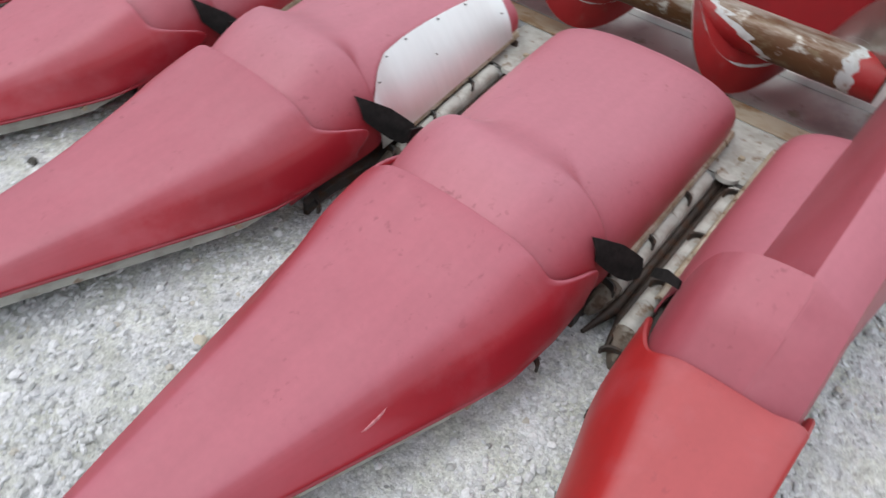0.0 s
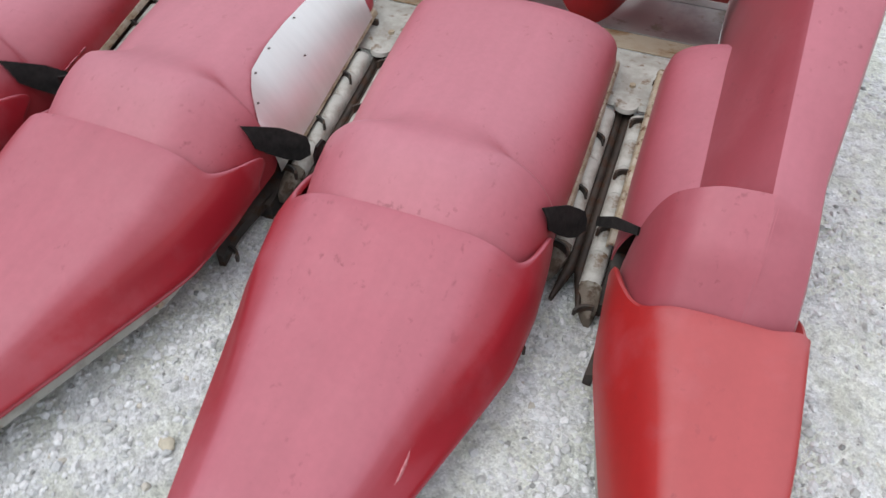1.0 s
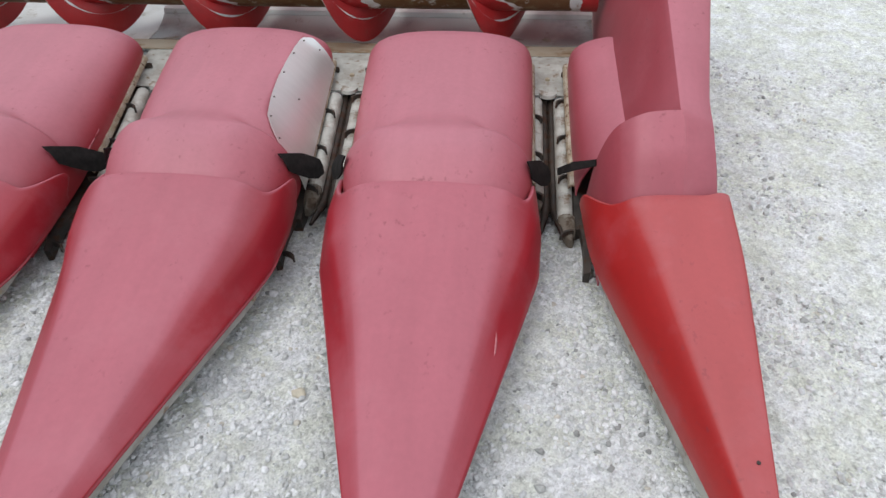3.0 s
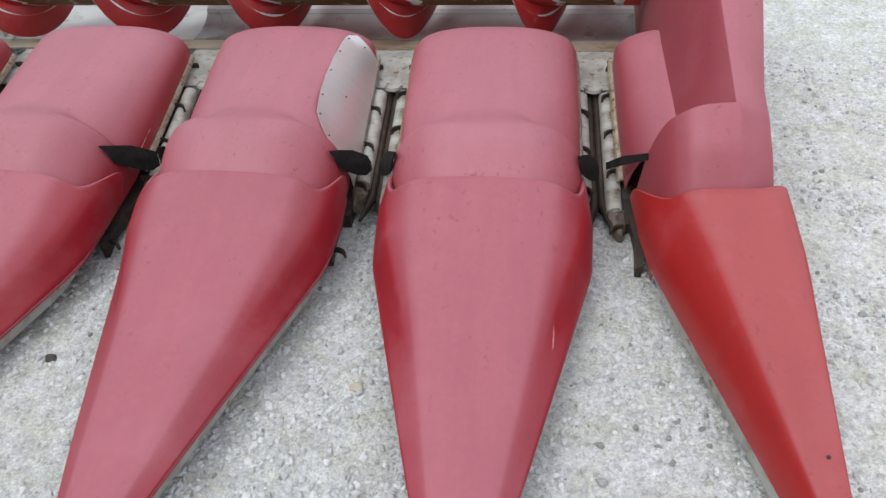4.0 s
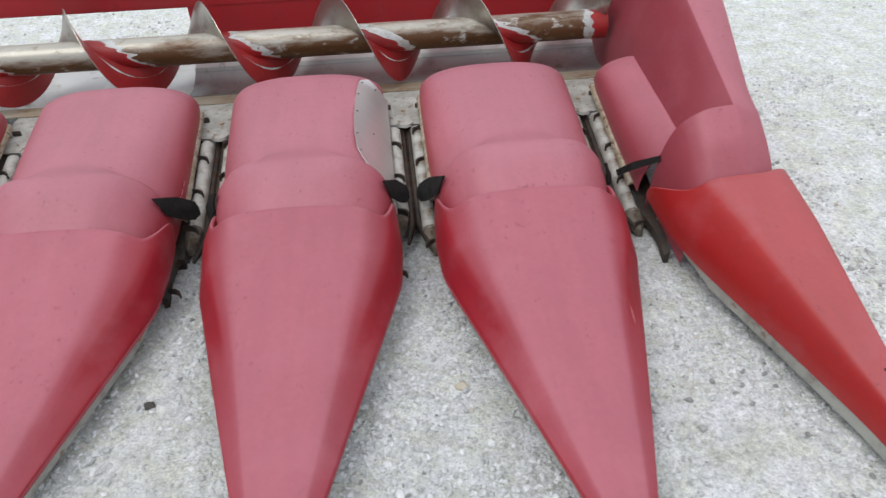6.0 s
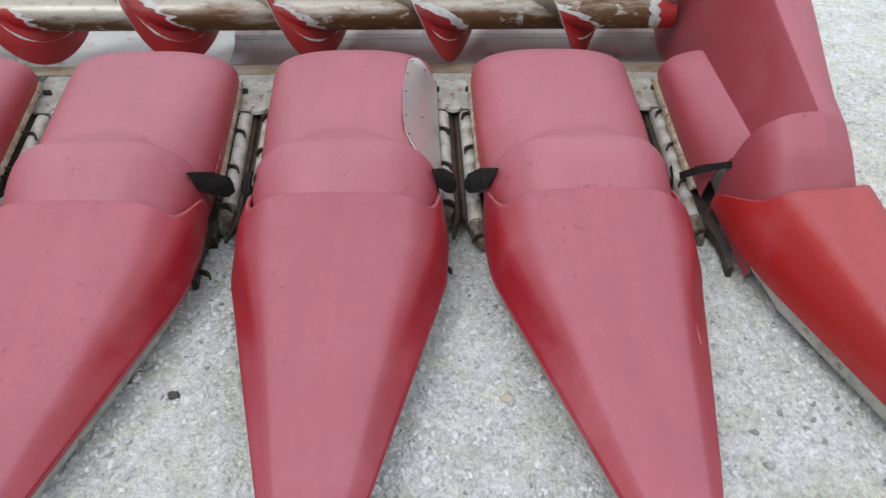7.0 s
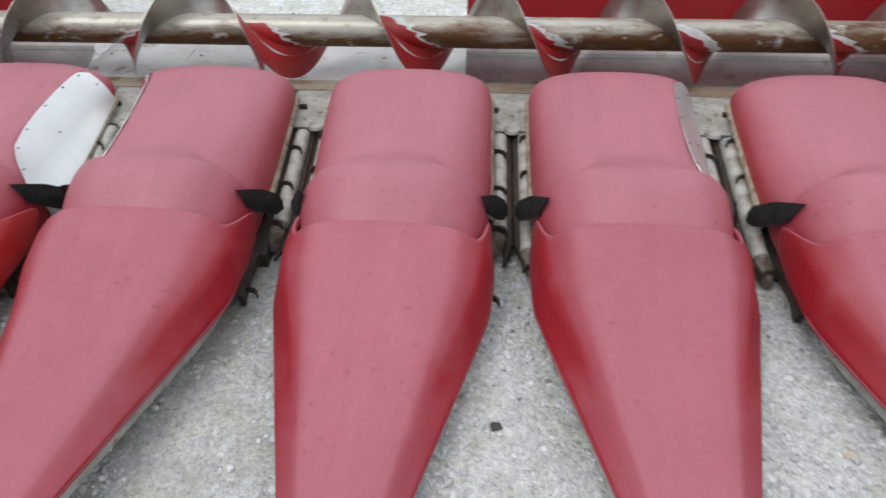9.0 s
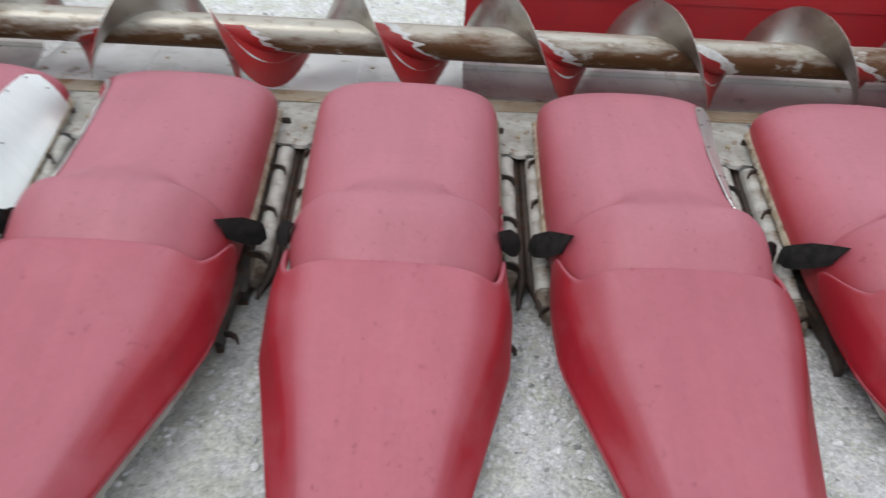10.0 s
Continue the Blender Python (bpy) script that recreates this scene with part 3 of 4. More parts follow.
hood = [o for o in torn.children if o.name.startswith("hood")][0]
for y, reach, lift in ((0.165, 0.014, 0.005), (0.128, 0.024, 0.003), (0.096, 0.018, 0.006)):
    foot = [barrel_point(5, y + d, 0.002) for d in (0.016, 0.0, -0.018)]
    rows = [[p + Vector((0, 0, -0.004)) for p in foot], [p + Vector((0.003, -0.3 * reach, 0.5 * lift)) for p in foot],
            [foot[1] + Vector((0.004 + lift, -reach + d, lift)) for d in (0.003, 0.0, -0.003)]]
    bm = bmesh.new()
    loft(bm, rows)
    thicken(bm, 0.003)
    part("torn_edge", bm, RED, hood, "torn red edge of the plastic")


# ---- end divider with its tall shield ----
def end_left(y):
    return curve_table(y, [(0.1, 0.455), (-0.06, 0.462), (-0.30, 0.478), (-0.48, 0.530), (-1.04, 0.682), (-1.16, 0.712), (-1.45, 0.745), (-1.6, 0.75)])


def end_right(y):
    return curve_table(y, [(0.1, 0.848), (-0.25, 0.836), (-0.5, 0.836), (-1.09, 0.788), (-1.45, 0.765), (-1.6, 0.76)])


def end_top(y):
    return curve_table(y, [(0.1, 0.405), (-0.27, 0.358), (-1.0, 0.196), (-1.45, 0.10), (-1.6, 0.09)])


def crest(y):
    return 0.508 + 0.40 * (y + 0.097) if y > -0.097 else lerp_table(y, [(-0.097, 0.508), (-0.19, 0.432), (-0.267, 0.345), (-0.33, 0.27)])


def soft_line(corners, count):
    """A soft line through a few corners, as count points."""
    line = [Vector(c) for c in corners]
    for _ in range(3):
        trim = [line[0]]
        for a, b in zip(line, line[1:]):
            trim += [a.lerp(b, 0.25), a.lerp(b, 0.75)]
        line = trim + [line[-1]]
    far = np.cumsum([0.0] + [(b - a).length for a, b in zip(line, line[1:])])
    at = np.linspace(0, far[-1], count)
    return list(zip(np.interp(at, far, [p.x for p in line]).tolist(), np.interp(at, far, [p.y for p in line]).tolist()))


END_SECTION = soft_line([(0.0, 0.0), (0.01, 0.20), (0.04, 0.40), (0.125, 0.66), (0.205, 0.85), (0.29, 0.94), (0.42, 0.97), (0.55, 0.98), (0.75, 0.99), (0.93, 1.0), (0.995, 0.985), (1.005, 0.90), (1.01, 0.5), (1.02, -0.1)], 90)


def end_snout_mesh(bm):
    rows = []
    for v, inward, ahead in [(0.0, 0.018, -0.014), (0.0, 0.017, 0.0), (0.0, 0.012, 0.008), (0.0, 0.005, 0.009)] + [(k / 40, 0.0, 0.0) for k in range(41)]:
        row = []
        for ax, az in END_SECTION:
            if ax < 0.6:
                start = -0.285 + 0.21 * smooth(az, 0.95, 0.05) ** 1.25
            else:
                start = -0.285 + 0.012 * smooth(ax, 0.80, 0.97) + 0.105 * smooth(az, 0.97, 0.55) * smooth(ax, 0.9, 1.0)
            y = start + ahead + (-1.47 - start) * v
            xl, xr, low, top = end_left(y) + inward, end_right(y) - inward, snout_low(y), end_top(y) - inward
            row.append((xl + (xr - xl) * ax, y, low + (top - low) * az))
        rows.append(row)
    loft(bm, rows)
    thicken(bm, 0.006)


def end_barrel_mesh(bm):
    """The low rounded part beside the chain, up to the foot of the shield."""
    rows = []
    for y in [0.635, 0.63, 0.615, 0.59] + [0.55 - 0.05 * k for k in range(12)]:
        rows.append([Vector((0.767, 0, 0)) + barrel_point(i, y) for i in range(96, 60, -1)])
    loft(bm, rows)


def end_hump_mesh(bm):
    """The raised front of the hood, with a rear face that leans over the barrel."""
    rows = []
    section = [(0.0, 0.0), (0.02, 0.32), (0.12, 0.69), (0.30, 0.90), (0.48, 0.975), (0.68, 0.99), (0.86, 1.0), (1.02, 1.0)]
    for k in range(14):
        v = k / 13
        row = []
        for i in range(50):
            q = i / 49
            near = np.clip(np.linspace(q - 0.10, q + 0.10, 15), 0, 1)
            ax, az = np.interp(near, np.linspace(0, 1, 8), [p[0] for p in section]).mean(), np.interp(near, np.linspace(0, 1, 8), [p[1] for p in section]).mean()
            back = -0.092 + 0.045 * smooth(ax, 0.45, 0.0)
            y = back + (-0.33 - back) * v ** 0.9
            left = lerp_table(y, [(-0.33, 0.510), (-0.12, 0.490), (0.0, 0.478)])
            low = hood_edge(y) - 0.02
            row.append((left + (0.722 - left) * ax, y, low + (crest(y) - 0.0015 - low) * az))
        rows.append(row)
    # the rear face folds down behind the hump's edge
    rows.insert(0, [(x, y + 0.012, z - 0.05 * smooth(x, 0.72, 0.69)) for x, y, z in rows[0]])
    loft(bm, rows)


def end_hood_mesh(bm):
    end_barrel_mesh(bm)
    end_hump_mesh(bm)
    thicken(bm, 0.005)


def end_shield_mesh(bm):
    """The tall shield: a leaning inner face, a narrow top that widens to the rear, and the outer wall."""
    rows = []
    for y in [-0.33, -0.28, -0.23, -0.18, -0.14, -0.112, -0.10, -0.09, -0.06, 0.0, 0.08, 0.2, 0.35, 0.5, 0.62, 0.75, 0.9, 1.05, 1.2, 1.32]:
        c, out = crest(y), 0.790 + 0.012 * smooth(y, -0.05, -0.28) + 0.11 * max(0, y)
        hid = 0.05 * smooth(y, -0.09, -0.112)
        drop = 0.030 * smooth(y, 0.45, -0.05)
        foot = 0.30 if y < 0.62 else 0.22
        foot_z = min(foot, hood_edge(y) + 0.06)
        knee = barrel_top(min(y, 0.62)) - 0.02
        rows.append([(0.596, y, foot_z), (0.598, y, knee), (0.630, y, knee + 0.32 * (c - knee) - hid), (0.664, y, knee + 0.66 * (c - knee) - hid), (0.694, y, c - 0.016 - 0.5 * hid), (0.703, y, c - 0.003 - 0.06 * hid), (0.715, y, c),
                     (out - 0.01, y, c - drop), (out + 0.010, y, c - drop - 0.012), (out + 0.018, y, c - drop - 0.035), (out + 0.030, y, 0.12)])
    loft(bm, rows)
    thicken(bm, 0.005)


end = new("end_divider")
end.location = (0, 0, 0)
tagged(end, "red plastic end divider with tall faded shield and brighter snout", "end divider", "row dividers of the corn head")
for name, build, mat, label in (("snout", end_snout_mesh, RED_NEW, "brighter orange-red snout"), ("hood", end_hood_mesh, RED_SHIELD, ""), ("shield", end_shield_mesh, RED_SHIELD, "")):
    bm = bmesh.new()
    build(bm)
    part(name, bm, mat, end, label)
bm = bmesh.new()
rows = []
for k in range(16):
    y = -0.36 - 1.08 * k / 15
    z = snout_low(y)
    d = 0.012 + 0.030 * smooth(y, -0.38, -0.52)
    rows.append([(end_left(y) + 0.006, y, z + 0.006), (end_left(y) + 0.003, y, z - 0.010), (end_left(y) + 0.004, y, z - d), (end_right(y) - 0.004, y, z - d), (end_right(y) - 0.004, y, z + 0.006)])
loft(bm, rows)
thicken(bm, 0.003)
part("pan", bm, PAN, end, "grey sheet-metal pan")
bm = bmesh.new()
plate(bm, [(0.498, -0.058, 0.312), (0.444, 0.036, 0.238), (0.402, 0.088, 0.176), (0.404, 0.070, 0.160), (0.446, 0.018, 0.216), (0.500, -0.064, 0.292)], (-0.004, -0.004, 0.003))
part("rubber_flap", bm, RUBBER, end, "black rubber flap")
bm = bmesh.new()
edge_rail_mesh(bm, -1)
bmesh.ops.translate(bm, verts=bm.verts, vec=(ROW, 0, 0))
part("edge_rail", bm, RUST_EDGE, end, "rusty steel edge strip")
# solid dark discs stand for the shade inside two open bolt holes
for y, x in ((-1.006, 0.761), (-1.11, 0.768)):
    bm = bmesh.new()
    rod(bm, (x, y, end_top(y) - 0.010), (x, y, end_top(y) + 0.001), 0.0045, seg=10)
    part("bolt_hole_disc", bm, DARK, end, "dark disc for the shade in an open bolt hole")


# ---- row units in the gaps ----
def row_unit(x):
    root = new("row_unit")
    root.location = (x, 0, 0)
    tagged(root, "worn white gathering chains and dark stalk rolls between dividers", "row unit", "row units of the corn head")

    def rear(bm):
        rows = []
        for y in (0.505, 0.55, 0.60, 0.66, 0.752):
            z = deck(min(y, 0.64))
            rows.append([(-0.12, y, z), (-0.06, y, z), (0.0, y, z), (0.06, y, z), (0.12, y, z)])
        loft(bm, rows)
        thicken(bm, 0.006)
    shared("deck_plate", "rear_plate", rear, WHITE_WORN, root)

    def bolt(bm):
        rod(bm, (0, 0.589, deck(0.589) - 0.002), (0, 0.589, deck(0.589) + 0.006), 0.011, 0.009, seg=6)
    shared("bolt", "deck_bolt", bolt, RUST_EDGE, root, "rusty bolt")

    def cap(bm):
        outline = [(0.034 * math.cos(math.pi * k / 12), 0.512 - 0.036 * math.sin(math.pi * k / 12), deck(0.512) - 0.004) for k in range(13)]
        plate(bm, outline, (0, 0.004, 0.012))
    shared("bearing_cap", "cap", cap, WHITE_WORN, root, "worn half-round bearing cap")

    for side in (1, -1):
        # dark rail, widened to fill in the shade below the hood's edge
        def frame_rail(bm):
            rows = []
            for k in range(10):
                y = 0.52 - 0.60 * k / 9
                z = deck(y) - 0.02
                out = 0.165 - 0.055 * smooth(y, 0.05, -0.20)
                rows.append([(side * 0.076, y, z), (side * out, y, z + 0.01), (side * out, y, z - 0.07), (side * 0.076, y, z - 0.07)])
            g, _ = loft(bm, rows, True)
            bm.faces.new(g[0])
            bm.faces.new(g[-1][::-1])
        shared("frame_rail", f"frame_rail{side}", frame_rail, DARK, root)

        def roll(bm):
            rod(bm, (side * 0.014, 0.52, deck(0.52) - 0.035), (side * 0.014, 0.0, deck(0.0) - 0.030), 0.0155, seg=14)
            rod(bm, (side * 0.014, 0.0, deck(0.0) - 0.030), (side * 0.034, -0.115, deck(-0.115) - 0.002), 0.0155, 0.006, seg=14)
        shared("stalk_roll", f"roll{side}", roll, BROWN, root)
        for k in range(6 if side > 0 else 5):
            y = 0.475 - 0.088 * k

            def link(bm):
                rows = []
                for d in (0.0, 0.004, 0.044, 0.083, 0.087):
                    z = deck(0.475 - d) - deck(0.475)
                    shrink = 0.003 if d in (0.0, 0.087) else 0.0
                    arc = [(side * (0.0475 - 0.0265 * math.cos(math.pi * q / 8)), -d, z - 0.006 + (0.024 - shrink) * math.sin(math.pi * q / 8)) for q in range(9)]
                    rows.append([(side * 0.021, -d, z - 0.03)] + arc + [(side * 0.074, -d, z - 0.03)])
                g, _ = loft(bm, rows, True)
                bm.faces.new(g[0])
                bm.faces.new(g[-1][::-1])
            ob = shared("chain_link", f"link{side}", link, WHITE_WORN, root)
            ob.location = (0, y, deck(y))

        def lug(bm):
            rows = []
            for k in range(8):
                a = math.radians(-10 + 100 * k / 7)
                rows.append([(side * (0.076 - 0.052 * math.sin(a)), 0.030 * math.cos(a) - 0.014, 0.010), (side * (0.076 - 0.052 * math.sin(a)), 0.030 * math.cos(a) - 0.014, 0.034)])
            loft(bm, rows)
            thicken(bm, 0.006)
        for k in range(3):
            y = (0.44 if side > 0 else 0.36) - 0.176 * k
            ob = shared("chain_lug", f"lug{side}", lug, DARK, root, "dark curved steel lug")
            ob.location = (0, y, deck(y))

        def nose(bm):
            rows = []
            for k in range(11):
                a = k / 10
                y = (-0.052 if side > 0 else 0.036) - 0.075 * a
                x0 = 0.050 + 0.016 * a ** 1.6
                z = deck(y) + 0.012 - 0.03 * a
                w = 0.020 * (1 - a ** 3) + 0.007
                rows.append([(side * (x0 - w), y, z - 0.006), (side * (x0 - 0.4 * w), y, z + 0.004), (side * (x0 + w * 0.4), y, z + 0.005), (side * (x0 + w), y, z - 0.006), (side * (x0 + w), y, z - 0.03), (side * (x0 - w), y, z - 0.03)])
            g, _ = loft(bm, rows, True)
            bm.faces.new(g[0])
            bm.faces.new(g[-1][::-1])
        shared("chain_guide", f"nose{side}", nose, GRIMY, root, "grimy tapered guide nose")

        def arm(bm):
            rows = []
            for k in range(12):
                a = k / 11
                y = 0.06 - 0.345 * a
                x0 = 0.092 + 0.020 * math.sin(2.6 * a)
                z = max(0.062, deck(y) - 0.012 - 0.03 * smooth(a, 0.0, 0.3)) - 0.02 * smooth(a, 0.75, 1.0)
                w = 0.020 - 0.010 * a
                rows.append([(side * (x0 - w), y, z), (side * (x0 + w), y, z + 0.010), (side * (x0 + w), y, z - 0.040), (side * (x0 - w), y, z - 0.034)])
            g, _ = loft(bm, rows, True)
            bm.faces.new(g[0])
            bm.faces.new(g[-1][::-1])
        shared("snout_arm", f"arm{side}", arm, DARK, root, "dark greasy support arm")

        def hook(bm):
            # the last chain finger, bent like a hook
            px, py, pz = (0.052, -0.128, 0.060) if side > 0 else (0.074, -0.275, 0.050)
            rows = []
            for k in range(9):
                a = math.radians(85 * k / 8)
                x, y = side * (px + 0.020 - 0.040 * math.sin(a)), py - 0.012 + 0.030 * math.cos(a)
                rows.append([(x, y, pz - 0.010), (x, y, pz + 0.010)])
            loft(bm, rows)
            thicken(bm, 0.007)
        shared("chain_hook", f"hook{side}", hook, DARK, root, "dark hooked finger at the chain's end")

        def bracket(bm):
            box(bm, min(side * 0.052, side * 0.085), max(side * 0.052, side * 0.085), 0.60, 0.612, deck(0.6), deck(0.6) + 0.022, 0.003)
        shared("bracket", f"bracket{side}", bracket, DARK, root)
    return root


for k in range(6):
    row_unit(ROW / 2 - ROW * k)

# ---- header frame: trough, feeder floor, red back panels, top beam ----
frame_root = new("header_frame")
tagged(frame_root, "red steel corn head frame with grey auger trough", "header frame")
LEFT, RIGHT = -4.4, 0.592
OPEN_L, OPEN_R = -3.40, -1.338
FLOOR_L = -3.06

bm = bmesh.new()
loft(bm, [[(x, y, z) for x in np.linspace(LEFT, RIGHT, 30)] for y, z in ((0.755, 0.262), (0.775, 0.258), (0.82, 0.246), (0.86, 0.238), (0.905, 0.233))])
thicken(bm, 0.004)
part("front_ledge", bm, RUST_LEDGE, frame_root, "rust-stained front ledge of the trough")

for x0, x1, panel_end in ((OPEN_R, RIGHT, RIGHT), (LEFT, FLOOR_L, OPEN_L)):
    bm = bmesh.new()
    loft(bm, [[(x, y, z) for x in np.linspace(x0, x1, 12)] for y, z in ((0.907, 0.232), (0.95, 0.226), (1.0, 0.228), (1.06, 0.242), (1.11, 0.266))])
    thicken(bm, 0.004)
    part("trough", bm, GALV, frame_root, "grey galvanised trough")
    bm = bmesh.new()
    loft(bm, [[(x, y, z) for x in (x0, x1)] for y, z in ((1.108, 0.268), (1.116, 0.284), (1.16, 0.300), (1.215, 0.318), (1.243, 0.326))])
    thicken(bm, 0.004)
    part("rear_flange", bm, PALE_SHEET, frame_root, "pale rear flange of the trough")
    bm = bmesh.new()
    box(bm, x0, panel_end, 1.245, 1.262, 0.325, 0.98, 0.004)
    part("back_panel", bm, RED_PAINT, frame_root)
bm = bmesh.new()
box(bm, LEFT, RIGHT, 1.241, 1.33, 0.531, 0.66, 0.006)
part("top_beam", bm, RED_PAINT, frame_root)
for k in range(4):
    x0 = FLOOR_L + (OPEN_R - FLOOR_L) * k / 4 + 0.003
    x1 = FLOOR_L + (OPEN_R - FLOOR_L) * (k + 1) / 4 - 0.003
    bm = bmesh.new()
    loft(bm, [[(x, y, z) for x in np.linspace(x0, x1, 4)] for y, z in ((0.907, 0.232), (1.0, 0.232), (1.2, 0.234), (1.5, 0.234))])
    thicken(bm, 0.004)
    floor_sheet = part("feeder_floor", bm, PALE_SHEET, frame_root, "pale feeder floor sheet")
    for j in range(3):
        bm = bmesh.new()
        rod(bm, (x0 + 0.05, 0.99 + 0.16 * j, 0.228), (x0 + 0.05, 0.99 + 0.16 * j, 0.238), 0.008, seg=8)
        part("bolt", bm, RUST_EDGE, floor_sheet)

# ---- auger ----
auger = new("cross_auger")
auger.location = (0, 0, 0)
tagged(auger, "worn steel cross auger with red-backed spiral flights", "auger")
bm = bmesh.new()
seg, r = 28, 0.064
rows = [[(x, AUGER_Y + r * math.cos(2 * math.pi * i / seg), AUGER_Z + r * math.sin(2 * math.pi * i / seg)) for i in range(seg)] for x in np.linspace(LEFT, 0.575, 60)]
loft(bm, rows, True)
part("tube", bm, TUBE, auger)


def flight(bm, x0, hand, first, last, pitch=0.565):
    """A spiral blade in two skins: the side that pushes is bare steel, the back is red."""
    rows_a, rows_b = [], []
    for k in range(int(first * 48), int(last * 48) + 1):
        th = 2 * math.pi * k / 48
        x = x0 + hand * pitch * th / (2 * math.pi)
        c, s = math.cos(th), math.sin(th)
        a, b = [], []
        for q in range(6):
            rr = 0.060 + (0.197 - 0.060) * q / 5
            t = 0.0035 - 0.002 * q / 5
            a.append((x - hand * t, AUGER_Y + rr * c, AUGER_Z + rr * s))
            b.append((x + hand * t, AUGER_Y + rr * c, AUGER_Z + rr * s))
        rows_a.append(a)
        rows_b.append(b)
    ga, fa = loft(bm, rows_a)
    gb, fb = loft(bm, rows_b)
    for f in fb:
        f.material_index = 1
    for row_a, row_b in zip(zip(ga, gb), zip(ga[1:], gb[1:])):
        bm.faces.new((row_a[0][-1], row_b[0][-1], row_b[1][-1], row_a[1][-1]))
    bm.faces.new([*ga[0], *gb[0][::-1]])
    bm.faces.new([*ga[-1], *gb[-1][::-1]])


def ragged_band(bm, x0, hand, first, last, r, primer, pitch=0.565):
    """A torn band of old paint on the tube along the foot of a blade."""
    rows = []
    for k in range(int(first * 96), int(last * 96) + 1):
        th = 2 * math.pi * k / 96
        x = x0 + hand * pitch * th / (2 * math.pi)
        red = 0.070 + 0.055 * noise.noise(Vector((x * 9, 0.3, 1.7))) + 0.030 * noise.noise(Vector((x * 40, 2.0, th)))
        white = red + 0.026 + 0.10 * max(0.0, noise.noise(Vector((x * 7, 5.0, 0.4)))) + 0.036 * noise.noise(Vector((x * 50, 9.0, th)))
        width = max(0.004, white if primer else red)
        rows.append([(min(0.574, x + hand * width * q / 4), AUGER_Y + r * math.cos(th), AUGER_Z + r * math.sin(th)) for q in range(5)])
    loft(bm, rows)


# the two hands meet at the middle of the feeder opening
for hand, x0, first, last in ((1, -2.461, 0.38, 5.36), (-1, -2.370, -0.33, 3.5)):
    bm = bmesh.new()
    flight(bm, x0, hand, first, last)
    blade = part("flight", bm, [FLIGHT_STEEL, FLIGHT_RED], auger, "spiral flight, red on its back, bare steel in front")
    for name, mat, r, side_in, label in (("red_paint", FLIGHT_RED, 0.0648, 0.0, "leftover red paint at the blade's foot"), ("white_primer", PRIMER, 0.0644, 1.0, "ragged white primer edge")):
        bm = bmesh.new()
        ragged_band(bm, x0, hand, first, last, r, side_in)
        part(name, bm, mat, blade, label)
    # thin lines where paint has flaked: on the red back, and a shorter arc round the root of the bare face
    for name, off, mid, grow, label in (("primer_line", 0.0040, 0.106, 0.0012, "flaked white line on the red blade"), ("root_line", -0.0040, 0.078, -0.0016, "flaked white arc at the blade's root")):
        bm = bmesh.new()
        rows = []
        for k in range(int(first * 48), int(last * 48) + 1):
            th = 2 * math.pi * k / 48
            x = x0 + hand * (0.565 * k / 48 + off)
            ra = mid + 0.010 * noise.noise(Vector((x * 6, 1.0, 0.0)))
            w = max(0.0003, grow + 0.009 * noise.noise(Vector((x * 11, 7.0, 2.0 + 3 * (off < 0)))) + 0.003 * noise.noise(Vector((x * 45, 3.0, th))))
            rows.append([(x, AUGER_Y + rr * math.cos(th), AUGER_Z + rr * math.sin(th)) for rr in (ra - w, ra + w)])
        loft(bm, rows)
        part(name, bm, PRIMER, blade, label)
for name, mat, r, edge, label in (("end_paint", FLIGHT_RED, 0.0650, 0.505, "red painted tube end"), ("end_primer", PRIMER, 0.0646, 0.468, "ragged white primer edge")):
    bm = bmesh.new()
    rows = []
    for k in range(49):
        th = 2 * math.pi * k / 48
        x = edge + 0.022 * noise.noise(Vector((3 * math.cos(th), 3 * math.sin(th), edge * 50)))
        rows.append([(x + (0.576 - x) * q / 3, AUGER_Y + r * math.cos(th), AUGER_Z + r * math.sin(th)) for q in range(4)])
    loft(bm, rows)
    part(name, bm, mat, auger, label)


# ---- loose stones ----
def stone(name, place, size, mat, label, seed):
    bm = bmesh.new()
    bmesh.ops.create_icosphere(bm, subdivisions=3, radius=1.0)
    for v in bm.verts:
        d = 1 + 0.35 * noise.noise(v.co * 1.1 + Vector((seed, 0, 0))) + 0.12 * noise.noise(v.co * 3.0 + Vector((0, seed, 0)))
        v.co = Vector((v.co.x * size[0], v.co.y * size[1], v.co.z * size[2])) * d
    ob = part(name, bm, mat)
    ob.location = place
    return tagged(ob, label, "stone")


stone("pebble", (-1.204, -0.716, crust(-1.204, -0.716) + 0.004), (0.016, 0.013, 0.009), STONE_DARK, "small dark grey pebble lying on pale gravel", 3.0)
stone("stone", (-0.311, -0.755, crust(-0.311, -0.755) + 0.004), (0.019, 0.015, 0.010), STONE_TAN, "small tan stone lying on pale gravel", 8.0)

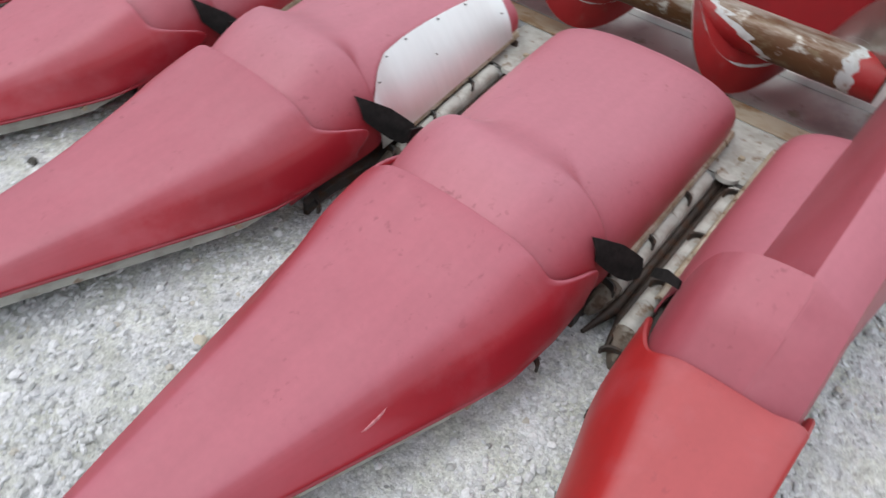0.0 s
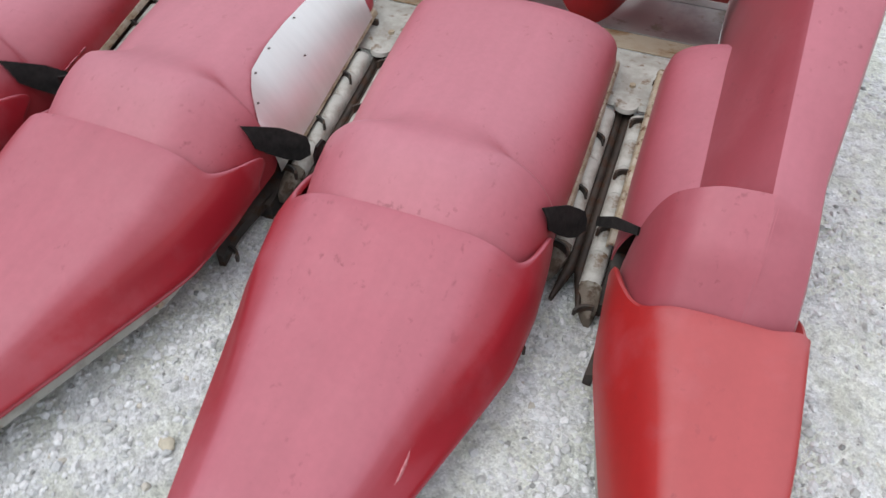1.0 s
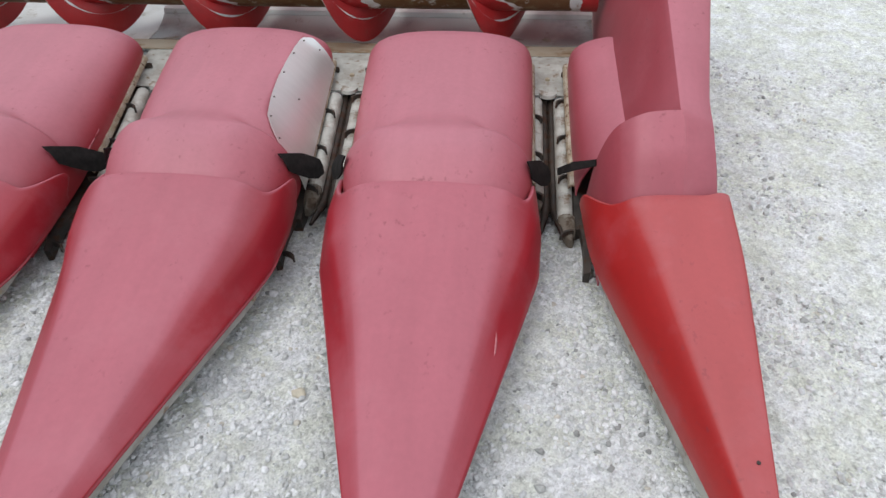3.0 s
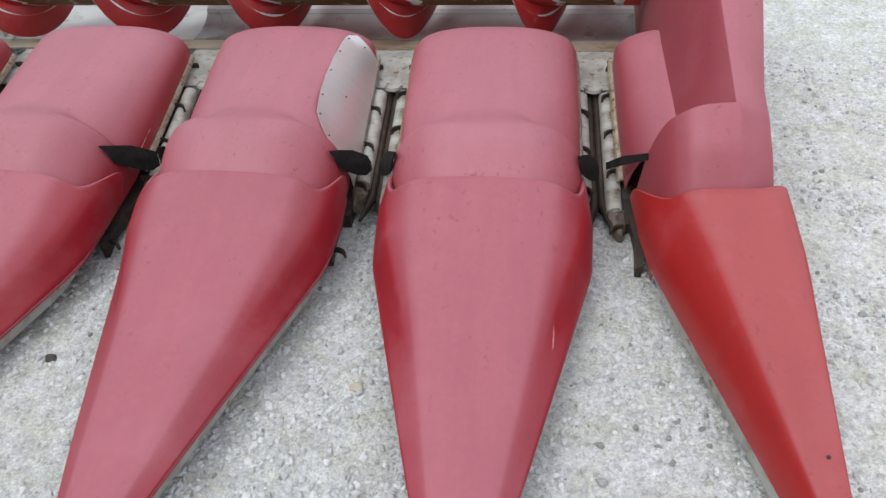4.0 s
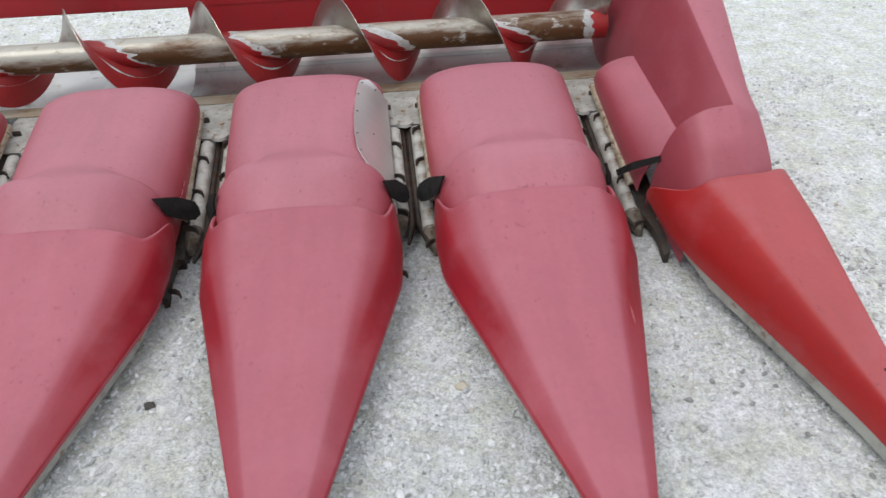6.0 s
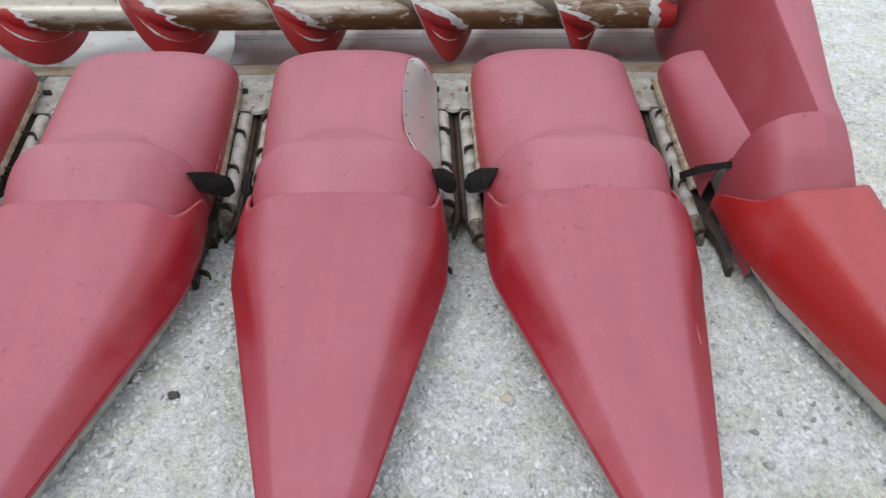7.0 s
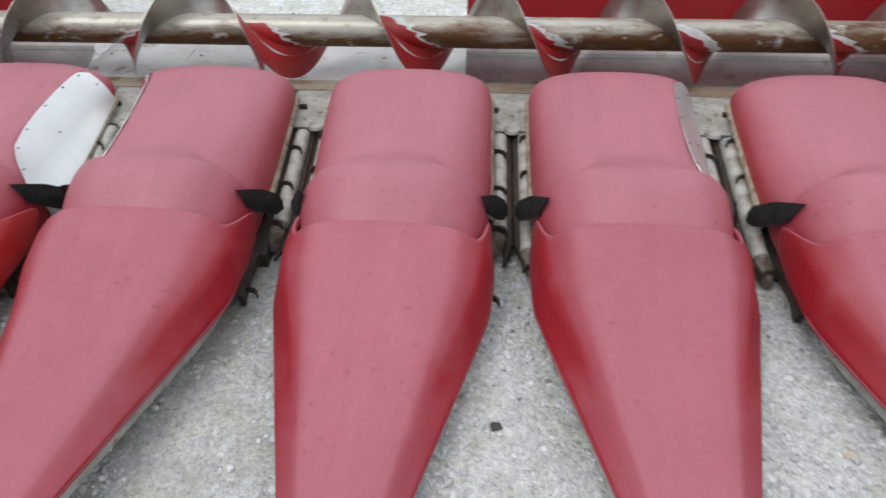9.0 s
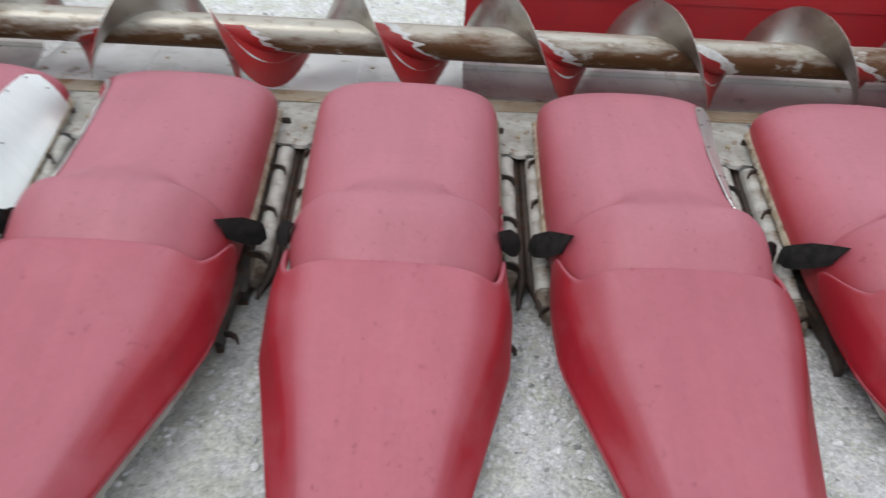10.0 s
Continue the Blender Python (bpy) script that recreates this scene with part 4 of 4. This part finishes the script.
# crushed stone, thousands of chips, bedded in the dust
rng = np.random.default_rng(4)
PHI = (1 + 5 ** 0.5) / 2
ico_v = np.array([(-1, PHI, 0), (1, PHI, 0), (-1, -PHI, 0), (1, -PHI, 0), (0, -1, PHI), (0, 1, PHI), (0, -1, -PHI), (0, 1, -PHI),
                  (PHI, 0, -1), (PHI, 0, 1), (-PHI, 0, -1), (-PHI, 0, 1)]) / 1.9
ico_f = np.array([(0, 11, 5), (0, 5, 1), (0, 1, 7), (0, 7, 10), (0, 10, 11), (1, 5, 9), (5, 11, 4), (11, 10, 2), (10, 7, 6), (7, 1, 8),
                  (3, 9, 4), (3, 4, 2), (3, 2, 6), (3, 6, 8), (3, 8, 9), (4, 9, 5), (2, 4, 11), (6, 2, 10), (8, 6, 7), (9, 8, 1)])


def chips(name, count, x0, x1, y0, y1, smallest, largest):
    cx, cy = rng.uniform(x0, x1, count), rng.uniform(y0, y1, count)
    # chips gather in drifts and leave patches of bare dust
    drift = np.array([noise.noise(Vector((x * 2.3, y * 2.3, 4.0))) + 0.5 * noise.noise(Vector((x * 7.0, y * 7.0, 1.0))) for x, y in zip(cx, cy)])
    keep = 1.5 * drift + rng.uniform(-0.5, 0.5, count) > np.interp(cx, [-2.4, -1.6], [0.20, -0.15]) + 0.62 * np.interp(cx, [0.85, 1.15], [0, 1]) * np.interp(cy, [-0.5, 0.3], [0, 1])
    cx, cy = cx[keep], cy[keep]
    count = len(cx)
    size = smallest * (largest / smallest) ** (rng.random(count) ** 1.5)
    v = ico_v[None] * (1 + rng.uniform(-0.32, 0.32, (count, 12, 1)))
    v = v * (size[:, None, None] * rng.uniform(0.65, 1.2, (count, 1, 3)) * (1, 1, 0.75))
    a = rng.uniform(0, 2 * np.pi, count)
    ca, sa = np.cos(a)[:, None], np.sin(a)[:, None]
    vx, vy = v[:, :, 0] * ca - v[:, :, 1] * sa, v[:, :, 0] * sa + v[:, :, 1] * ca
    bed = np.array([crust(x, y) for x, y in zip(cx, cy)])
    vz = v[:, :, 2] + size[:, None] * rng.uniform(-0.25, 0.45, (count, 1)) + bed[:, None]
    pts = np.stack([vx + cx[:, None], vy + cy[:, None], vz], -1).reshape(-1, 3)
    faces = (ico_f[None] + 12 * np.arange(count)[:, None, None]).reshape(-1, 3)
    me = bpy.data.meshes.new(name)
    me.from_pydata(pts.tolist(), [], faces.tolist())
    me.materials.append(STONES)
    ob = new(name, me)
    return tagged(ob, "loose pale limestone chips scattered over the yard", "gravel", kind="stuff")


chips("gravel", 120000, -3.4, 2.2, -1.4, 1.6, 0.0028, 0.0125)
chips("gravel", 1300, -3.2, 2.0, -1.3, 1.6, 0.008, 0.0155)
chips("gravel", 9000, -4.5, 4.0, 1.6, 4.5, 0.005, 0.013)
